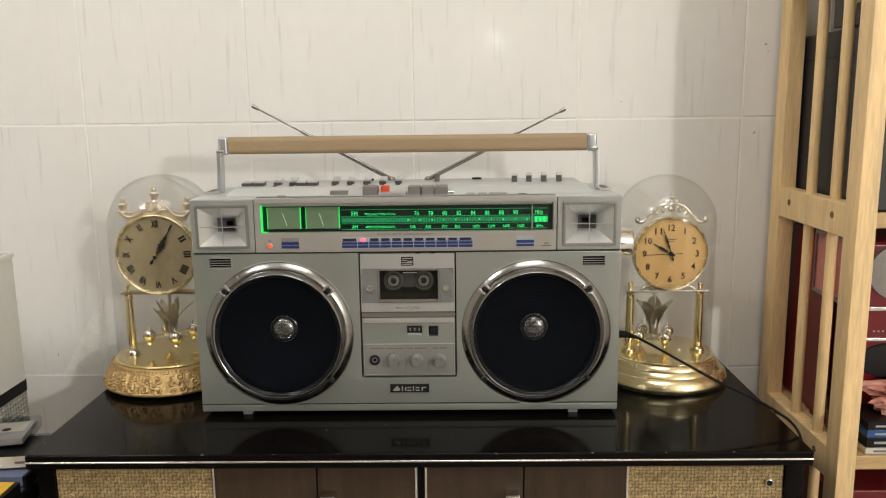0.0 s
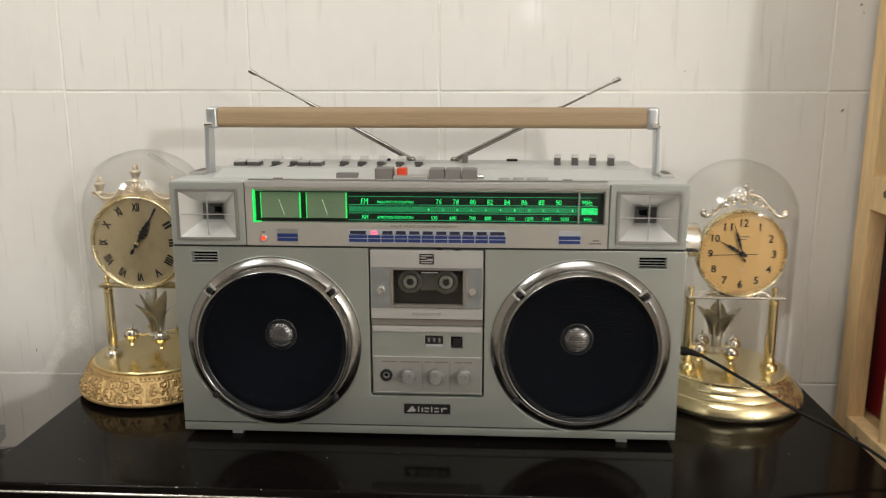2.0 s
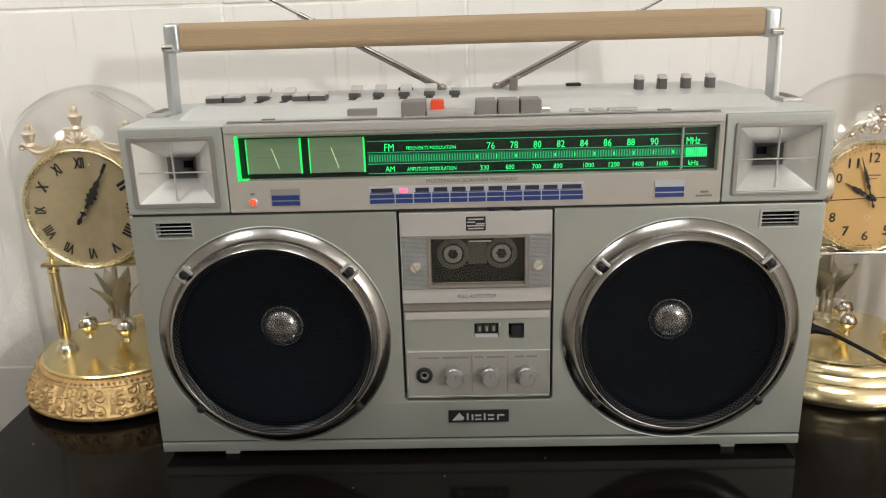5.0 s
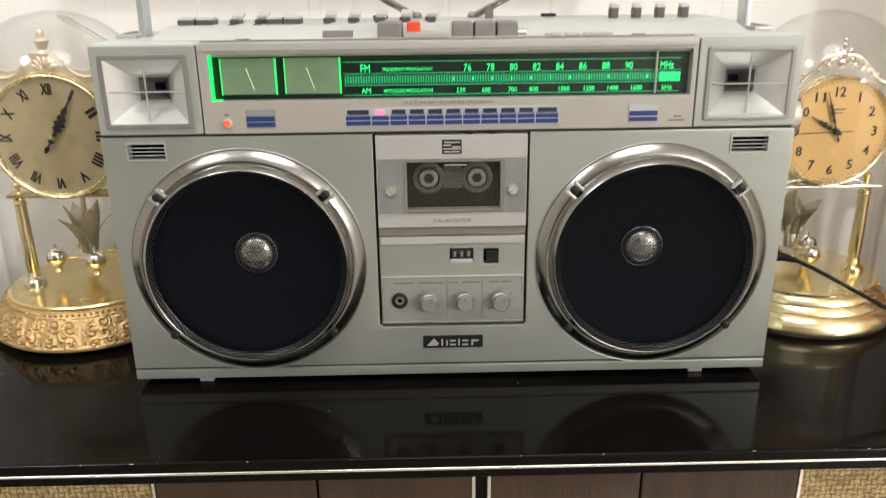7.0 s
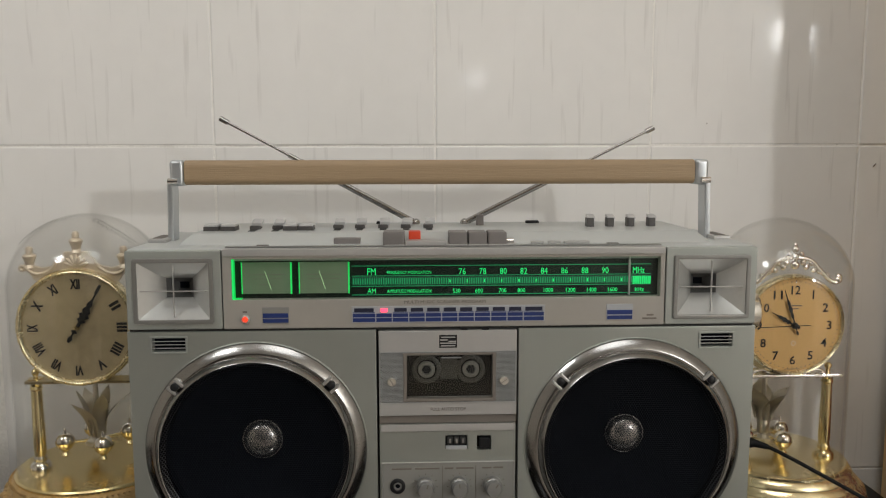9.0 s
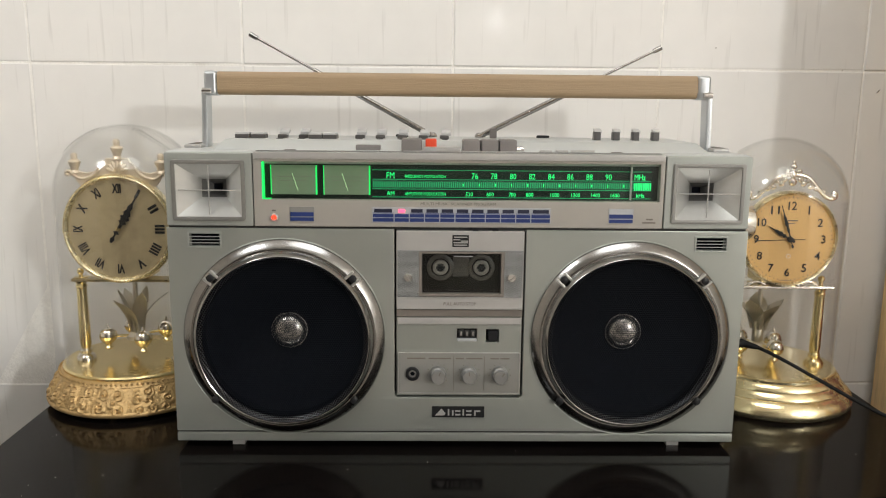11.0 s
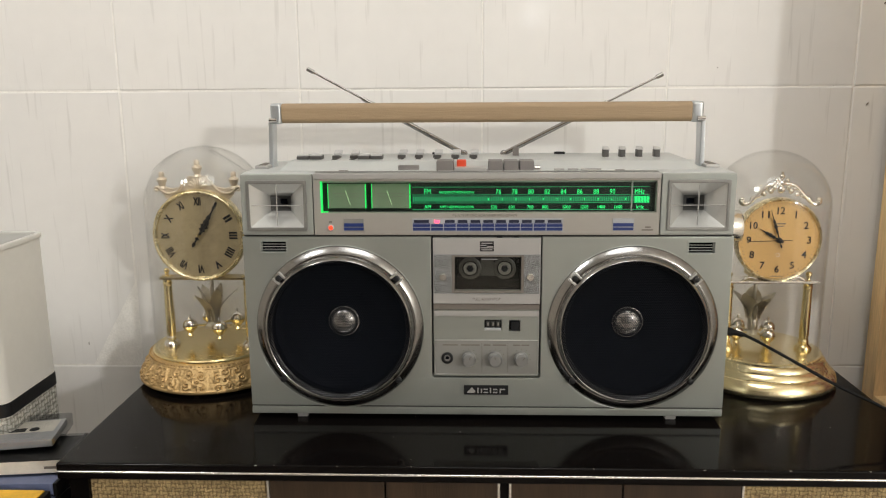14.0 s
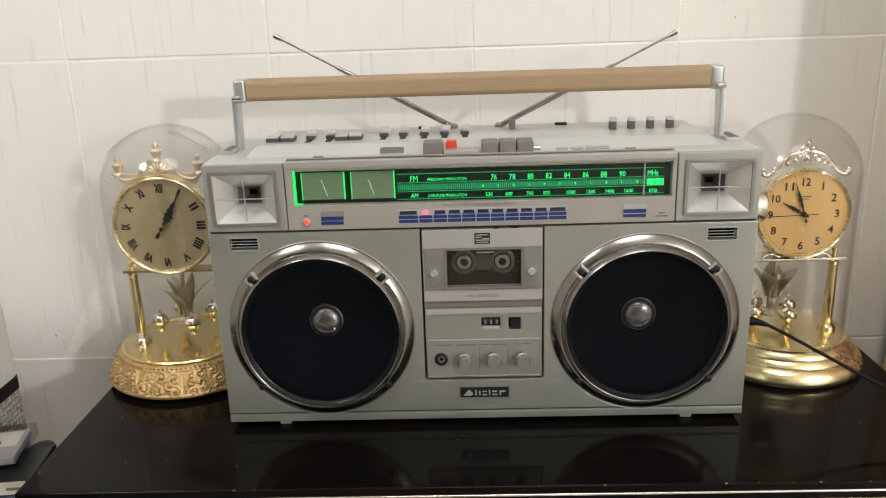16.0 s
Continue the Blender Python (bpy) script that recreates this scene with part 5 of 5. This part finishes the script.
    for x, h, rr in ((0, 0.0770, 0.0045), (0, 0.0690, 0.0055), (-0.0065, 0.0720, 0.0036), (0.0065, 0.0720, 0.0036), (0, 0.0610, 0.0060), (-0.0085, 0.0635, 0.0040), (0.0085, 0.0635, 0.0040), (-0.017, 0.0620, 0.0032), (0.017, 0.0620, 0.0032), (-0.0460, 0.0455, 0.0048), (0.0460, 0.0455, 0.0048), (-0.026, 0.0540, 0.0040), (0.026, 0.0540, 0.0040), (-0.020, 0.0555, 0.0038), (0.020, 0.0555, 0.0038), (-0.034, 0.0505, 0.0032), (0.034, 0.0505, 0.0032), (-0.012, 0.0590, 0.0042), (0.012, 0.0590, 0.0042), (0.0, 0.0815, 0.0025)):
        part("crest_boss", ball((hx + x, fy + 0.0045, hz + h), rr * 0.8, 1, 12), M["silverware"], cr)
    for s in (-1, 1):
        part("dial_bracket", join(tube([(hx + s * x, fy + 0.006, hz + 0.002 - h) for x, h in ((0.020, 0.0535), (0.028, 0.0500), (0.035, 0.0520), (0.038, 0.0560), (0.033, 0.0565))], 0.0020, 5), ball((hx + s * 0.030, fy + 0.005, hz - 0.0540), 0.0030, 1, 10)), M["silverware"], c)
    pendulum(c, ax - 0.011, ay, 0.833, 0.812, 0.037, 0.020, "leafmetal", 0.026, 5, 5, 0.0110, 0.9)
    part("glass_dome", dome(ax, ay, 0.7880, 1.0420, 0.0700), M["glass"], c, "clear glass dome")
    return c


clock_left()
clock_right()


# ---- mains cable ----
def cable():
    c = thing("power_cable", (0.28, 0.03, TOP), "thin black mains cable plugged into the radio", "cable")
    part("wire", tube([(0.290, 0.026, 0.8455), (0.305, 0.012, 0.8400), (0.340, 0.000, 0.8220), (0.385, -0.014, 0.7985), (0.425, -0.032, 0.7820), (0.450, -0.047, 0.7695), (0.4635, -0.062, 0.7590), (0.4695, -0.070, 0.7440), (0.4705, -0.072, 0.68), (0.472, -0.07, 0.55), (0.474, -0.05, 0.3), (0.480, 0.0, 0.004)], 0.0017, 10), M["rubber"], c)
    part("plug", join(rod((0.2645, 0.030, 0.8475), (0.280, 0.0288, 0.8470), 0.0050, 0.0046), rod((0.280, 0.0288, 0.8470), (0.292, 0.0240, 0.8446), 0.0038, 0.0024)), M["rubber"], c, "black moulded plug")


cable()


# ---- pine rack at the side ----
def rack():
    r = thing("pine_rack", (0.74, 0.11, 0), "unpainted pine storage rack with dowel sides", "rack")
    xs = ((0.541, 0.565), (0.940, 0.964))
    for n, (a, b) in enumerate(xs):
        for y0, y1 in ((-0.017, 0.016), (0.214, 0.247)):
            part("post", B(a, b, y0, y1, 0, 2.02, 0.0018), M["pine"], r)
        for z in (0.338, 0.655, 0.973, 1.291, 1.609):
            rail = part("rail", B(a + 0.001, b - 0.001, 0.016, 0.214, z, z + 0.042, 0.0012), M["pine"], r)
            if n == 0:
                for y in (0.049, 0.180):
                    part("dowel_hole", lathe([(0, -0.0004), (0.0042, -0.0004), (0.0048, 0.0006), (0, 0.0008)], (a + 0.0006, y, z + 0.024), "x", 20), M["hole"], rail)
        for y in (0.066, 0.136):
            part("dowel", rod(((a + b) / 2, y, 0.30), ((a + b) / 2, y, 1.64), 0.0070, None, 20), M["pine"], r)
    for z in (0.355, 0.677, 0.988, 1.62):
        part("shelf", B(0.5655, 0.9395, -0.010, 0.240, z, z + 0.019, 0.0015), M["pine2"], r)


M["hole"] = mat("dowel_end", (0.16, 0.10, 0.05), 0.7, 0, 0.2, 80)
M["pine2"] = mat("pine_board", (0.58, 0.39, 0.19), 0.5, 0, 0.20, 9, 0.2, 90, stretch=(0.45, 5, 5))
M["redpaint"] = mat("dark_red_plastic", (0.16, 0.008, 0.012), 0.3, 0, 0.12, 20, 0.05, 300)
M["blackbox"] = mat("black_case", (0.016, 0.017, 0.021), 0.45, 0, 0.2, 20, 0.1, 300)
M["pink"] = mat("pink_film", (0.70, 0.25, 0.24), 0.25, 0, 0.12, 25, 0.3, 60)
M["pinkbag"] = mat("pink_wrapper", (0.70, 0.33, 0.27), 0.18, 0, 0.25, 40, 0.6, 120)
M["grey"] = mat("grey_frame", (0.28, 0.26, 0.25), 0.35, 0.3, 0.1, 40)
M["clear"] = glass("clear_plastic", (0.82, 0.83, 0.84), 0.08, 1.5)
M["paleblue"] = mat("pale_blue_card", (0.22, 0.25, 0.40), 0.4, 0, 0.2, 60)
M["greycase"] = mat("grey_cassette_shell", (0.33, 0.33, 0.33), 0.35, 0, 0.1, 60)
M["bluelabel"] = mat("blue_label", (0.012, 0.075, 0.26), 0.35, 0, 0.06, 40)
M["yellow"] = mat("yellow_print", (0.78, 0.45, 0.04), 0.35, 0, 0.25, 30)
M["orange"] = mat("orange_print", (0.70, 0.16, 0.03), 0.35, 0, 0.2, 30)
rack()


def crumpled(c, size, seed, density=3):
    """A crinkled film wrapper: a closed lump with sharp random folds."""
    bm = bmesh.new()
    bmesh.ops.create_icosphere(bm, subdivisions=density, radius=1)
    for v in bm.verts:
        n = noise.noise(v.co * 1.7 + Vector((seed, 0, 0))) * 0.5 + noise.noise(v.co * 4.3 + Vector((0, seed, 0))) * 0.35
        v.co *= 0.85 + n
        v.co = Vector((max(min(v.co.x, 1), -1) * size[0], max(min(v.co.y, 1), -1) * size[1], max(min(v.co.z, 0.9), -1) * size[2])) + Vector(c)
    return bm


def rack_contents():
    b = thing("black_case", (0.70, 0.12, 1.007), "tall matt black case on the upper rack shelf", "case")
    part("case_body", B(0.5685, 0.755, -0.004, 0.246, 1.007, 1.232, 0.004, 3), M["blackbox"], b)
    part("case_lid_seam", B(0.5678, 0.7557, -0.0047, 0.2466, 1.196, 1.1975, 0), M["dark"], b)
    part("case_strip", B(0.5670, 0.570, 0.100, 0.104, 1.012, 1.228, 0.0005), M["black"], b)
    b2 = thing("black_case", (0.85, 0.12, 1.007), "second matt black case beside the first on the shelf", "case")
    part("case_body", B(0.762, 0.925, 0.025, 0.235, 1.007, 1.215, 0.004, 3), M["blackbox"], b2)
    t = thing("cassette_packet", (0.66, 0.1, 1.232), "clear plastic packet with white printed card on the black case", "packet")
    part("packet_card", B(0.5735, 0.700, 0.003, 0.152, 1.236, 1.380, 0.001), M["jet"], t)
    part("packet_label", B(0.5725, 0.5732, 0.020, 0.112, 1.262, 1.352, 0), M["paper"], t)
    for k in range(5):
        part("print_bar", B(0.5720, 0.5724, 0.062, 0.078 + 0.012 * (k % 3), 1.268 + 0.011 * k, 1.272 + 0.011 * k, 0), M["ink"], t)
    part("packet_shell", B(0.5705, 0.703, 0.000, 0.156, 1.2325, 1.384, 0.003), M["clear"], t)
    r = thing("red_radio", (0.72, 0.14, 0.696), "dark red portable radio with chrome strips standing in the rack", "radio")
    part("radio_body", B(0.5755, 0.900, 0.066, 0.246, 0.6965, 0.958, 0.006, 3), M["redpaint"], r)
    for z in (0.866, 0.824):
        part("chrome_strip", B(0.600, 0.895, 0.0635, 0.067, z, z + 0.0045, 0.0008), M["chrome"], r)
    for k in range(14):
        part("dial_dot", B(0.616 + k * 0.006, 0.6185 + k * 0.006, 0.0650, 0.0662, 0.8365, 0.8385, 0), M["white"], r)
    part("speaker_panel", turned(lathe([(0, -0.002), (0.026, -0.002), (0.028, 0.002)], (0, 0, 0), "y", 40), Matrix.Translation((0.640, 0.0655, 0.797)) @ Matrix.Diagonal((1.5, 1, 0.9, 1))), M["black"], r)
    part("round_badge", turned(lathe([(0, -0.003), (0.036, -0.002), (0.038, 0.002)], (0, 0, 0), "y", 40), Matrix.Translation((0.640, 0.0655, 0.918))), M["grey"], r)
    f = thing("framed_panel", (0.5705, 0.09, 0.697), "pink panel in a grey metal frame leaning in the rack", "panel")
    part("panel_frame", sheet([rect(0.040, 0.146, 0.8750, 0.9640, 0.002), rect(0.044, 0.142, 0.8810, 0.9580, 0.001)], -0.003, 0.003, 0.0006), M["grey"], f)
    part("panel_film", B(0.043, 0.143, -0.001, 0.002, 0.8800, 0.9590, 0), M["pink"], f)
    part("panel_backing", B(0.085, 0.130, -0.001, 0.0015, 0.6975, 0.8745, 0.0008), M["redpaint"], f)
    m = Matrix.Translation((0.5705, 0, 0)) @ Matrix.Rotation(radians(-90), 4, "Z") @ Matrix.Diagonal((-1, 1, 1, 1))
    for ob in f.children:
        w = Matrix.Translation(-f.location) @ m @ Matrix.Translation(f.location)
        ob.data.transform(w)
        ob.data.flip_normals()
    for k, (h, mtl, lab) in enumerate(((0.0090, "paper", "pale cassette case"), (0.0125, "tape", "dark cassette case"), (0.0100, "bluelabel", "blue-labelled cassette case"), (0.0100, "tape", "black cassette case"))):
        z = 0.6965 + (0, 0.0095, 0.0225, 0.033)[k]
        c = thing("cassette_case", (0.635, 0.02, z), lab + " in a stack on the rack shelf", "cassette", "cassettes in the rack")
        part("case_shell", B(0.580, 0.690 - 0.004 * k, -0.008, 0.058, z, z + h, 0.0012), M[mtl], c)
        part("spine_bar", B(0.590, 0.612, -0.0086, -0.0078, z + h * 0.4, z + h * 0.65, 0), M["white"] if mtl != "paper" else M["ink"], c)
        part("case_base", B(0.5798, 0.6902 - 0.004 * k, -0.0084, 0.0584, z + 0.0004, z + 0.0022, 0.0004), M["clear"], c)
    w = thing("pink_wrapper", (0.635, 0.025, 0.7395), "crumpled pink plastic wrapper on the cassette stack", "wrapper")
    part("film", crumpled((0.650, 0.026, 0.7635), (0.068, 0.032, 0.0235), 3.1, 4), M["pinkbag"], w, "", False)
    w2 = thing("clear_wrapper", (0.582, 0.048, 0.697), "crumpled clear plastic wrapper between rack dowels", "wrapper")
    part("film", crumpled((0.5690, 0.062, 0.7320), (0.0042, 0.024, 0.0345), 7.7, 4), M["clear"], w2)


rack_contents()


def lower_box():
    b = thing("red_box", (0.73, 0.15, 0.374), "plain dark red box on the low rack shelf", "box")
    part("box_body", B(0.5690, 0.900, 0.050, 0.240, 0.3745, 0.585, 0.003), M["redpaint"], b)
    part("box_lid", B(0.5675, 0.9015, 0.0485, 0.2415, 0.585, 0.618, 0.003), M["redpaint"], b)


lower_box()


# ---- side stand with bin and cassettes ----
def side_stand():
    s = thing("side_stand", (-0.72, -0.04, 0), "low dark side stand beside the cabinet", "stand")
    part("stand_top", B(-0.96, -0.455, -0.30, 0.120, 0.630, 0.650, 0.002), M["lacquer"], s)
    for x in (-0.93, -0.475):
        for y in (-0.27, 0.095):
            part("leg", B(x - 0.015, x + 0.015, y - 0.015, y + 0.015, 0, 0.630, 0.002), M["lacquer"], s)
    part("lower_shelf", B(-0.945, -0.460, -0.285, 0.11, 0.25, 0.268, 0.002), M["lacquer"], s)
    b = thing("storage_bin", (-0.69, 0.055, 0.65), "white plastic bin with a black band and woven lower part", "bin")
    x0, x1, y0, y1 = -0.82, -0.550, -0.004, 0.114
    out = rect(x0, x1, y0, y1, 0.012, 5)
    inn = rect(x0 + 0.004, x1 - 0.004, y0 + 0.004, y1 - 0.004, 0.009, 5)

    def upright(loops, z0, z1, bevel):
        bm = sheet(loops, -z1, -z0, bevel)
        return turned(bm, Matrix(((1, 0, 0, 0), (0, 0, 1, 0), (0, -1, 0, 0), (0, 0, 0, 1))))

    part("bin_wall", upright([out, inn], 0.765, 0.946, 0.001), M["whitebox"], b)
    part("bin_rim", upright([rect(x0 - 0.002, x1 + 0.002, y0 - 0.002, y1 + 0.002, 0.013, 5), inn], 0.941, 0.9475, 0.0015), M["whitebox"], b)
    part("black_band", upright([rect(x0 - 0.0008, x1 + 0.0008, y0 - 0.0008, y1 + 0.0008, 0.012, 5), inn], 0.7490, 0.7648, 0.0006), M["black"], b, "black band")
    part("woven_base", upright([out], 0.651, 0.7488, 0.001), M["weave2"], b, "pale woven lower part")
    # dark block that fills the bin to just below its rim
    part("bin_contents", upright([inn], 0.749, 0.925, 0.002), M["dark"], b)
    # stacked cassette cases
    rows = [
        (-0.515, -0.050, 0.6505, 4, "tape", "black cassette case at the foot of a stack"),
        (-0.520, -0.034, 0.6675, -3, "paleblue", "pale blue cassette case in a stack"),
        (-0.523, -0.030, 0.6845, 2, "paleblue", "pale blue and white cassette case in a stack"),
        (-0.524, -0.012, 0.7015, 7, "paper", "cassette case with a pale printed spine"),
        (-0.548, 0.004, 0.7185, 12, "frost", "clear cassette case with a grey tape on the stack"),
    ]
    for cx, cy, z, turn, mtl, lab in rows:
        c = thing("cassette_case", (cx, cy, z), lab, "cassette", "cassettes on the side stand")
        c.rotation_euler = (0, 0, radians(turn))
        if mtl == "frost":
            tape = part("cassette", B(cx - 0.049, cx + 0.049, cy - 0.030, cy + 0.030, z + 0.0022, z + 0.0110, 0.0010), M["greycase"], c, "grey cassette seen through its case")
            part("label", B(cx - 0.044, cx + 0.044, cy - 0.006, cy + 0.026, z + 0.0110, z + 0.0113, 0.0001), M["paper"], tape)
            for dx in (-0.021, 0.021):
                part("hub", lathe([(0, z + 0.0114), (0.0055, z + 0.0114), (0.0058, z + 0.0112)], (cx + dx, cy + 0.002, 0), "z", 20), M["dark"], tape)
            part("window", B(cx - 0.012, cx + 0.012, cy - 0.0035, cy + 0.0065, z + 0.0113, z + 0.0115, 0), M["dark"], tape)
        else:
            part("case_card", B(cx - 0.052, cx + 0.052, cy - 0.0325, cy + 0.0325, z + 0.0018, z + 0.0142, 0.0006), M["tape"] if mtl == "paper" else M[mtl], c)
        part("case_shell", B(cx - 0.0545, cx + 0.0545, cy - 0.035, cy + 0.035, z, z + 0.0162, 0.0014), M["clear"], c, "clear plastic shell")
        if mtl != "frost":
            part("case_lid_edge", B(cx + 0.0505, cx + 0.0548, cy - 0.0352, cy + 0.0352, z + 0.0002, z + 0.016, 0.0008), M["tape"], c)
        if mtl == "paper":
            part("spine_card", B(cx - 0.054, cx + 0.050, cy - 0.0356, cy - 0.0350, z + 0.001, z + 0.0155, 0.0002), M["paper"], c)
            part("print_bar", B(cx + 0.030, cx + 0.048, cy - 0.0360, cy - 0.0356, z + 0.006, z + 0.009, 0), M["ink"], c)
    y = thing("cassette_case", (-0.523, -0.105, 0.6505), "yellow and orange printed cassette case on the side stand", "cassette", "cassettes on the side stand")
    for k, mt in enumerate(("tape", "tape", "yellow")):
        z = 0.6505 + 0.0170 * k
        if k < 2:
            y2 = thing("cassette_case", (-0.523, -0.105, z), "dark cassette case under a yellow one", "cassette", "cassettes on the side stand")
            part("case_shell", B(-0.577, -0.468, -0.143, -0.073, z, z + 0.0165, 0.0014), M["tape"], y2)
        else:
            y.location = (-0.523, -0.105, z)
            part("case_shell", B(-0.577, -0.468, -0.143, -0.073, z, z + 0.0135, 0.0014), M["tape"], y)
            part("case_card", B(-0.574, -0.473, -0.140, -0.076, z + 0.0135, z + 0.0152, 0.0004), M["yellow"], y, "yellow printed card")
            part("print_patch", B(-0.560, -0.520, -0.130, -0.095, z + 0.0152, z + 0.0158, 0.0002), M["orange"], y)


def small_jar():
    b = thing("black_jar", (-0.532, 0.098, 0.65), "small round black plastic jar beside the white bin", "jar")
    part("jar_body", lathe([(0, 0.650), (0.0138, 0.650), (0.0145, 0.652), (0.0145, 0.6640), (0, 0.6640)], (-0.532, 0.098, 0), "z", 32), M["black"], b)
    part("cap", lathe([(0.0150, 0.6640), (0.0152, 0.6655), (0.0152, 0.671), (0.0138, 0.6745), (0.0090, 0.6762), (0, 0.6765)], (-0.532, 0.098, 0), "z", 32), M["black"], b)


small_jar()
M["weave2"] = weave_mat("pale_knit", (0.50, 0.49, 0.44), (0.16, 0.15, 0.12), 0.0065, 0.5)
side_stand()


# ---- wall tiles ----
def tiles():
    me = bpy.data.meshes.new("tile")
    bm = B(-0.1237, 0.1237, 0, 0.0065, -0.1971, 0.1971, 0.0016, 2)
    bmesh.ops.recalc_face_normals(bm, faces=bm.faces)
    bm.to_mesh(me)
    bm.free()
    me.materials.append(M["tile"])
    for col in range(-7, 9):
        for row in range(0, 6):
            x, z = col * 0.2485, -0.069 + row * 0.3955
            ob = new("tile", me)
            ob.parent = wall
            ob.location = (x + 0.1240, random.uniform(-0.0006, 0.0006), z + 0.1978)
            ob.rotation_euler = (random.uniform(-0.002, 0.002), 0, random.uniform(-0.003, 0.003))


tiles()


def marks():
    """Small brown stains and scratches on the tiles."""
    for x, z, w, h, a in ((0.527, 1.224, 0.0022, 0.0034, 10), (0.531, 1.214, 0.0006, 0.0030, -20), (0.517, 1.094, 0.0012, 0.0060, 42), (0.314, 1.143, 0.0012, 0.0018, 0), (-0.574, 0.756, 0.0010, 0.0050, 5), (0.470, 1.118, 0.0010, 0.0012, 0)):
        part("tile_stain", turned(ball((0, 0, 0), 0.5, 1, 8), Matrix.Translation((x, -0.0009, z)) @ Matrix.Rotation(radians(a), 4, "Y") @ Matrix.Diagonal((w, 0.0008, h, 1))), M["stain"]).parent = wall


M["stain"] = mat("brown_stain", (0.10, 0.06, 0.035), 0.7, 0, 0.2, 60)
marks()
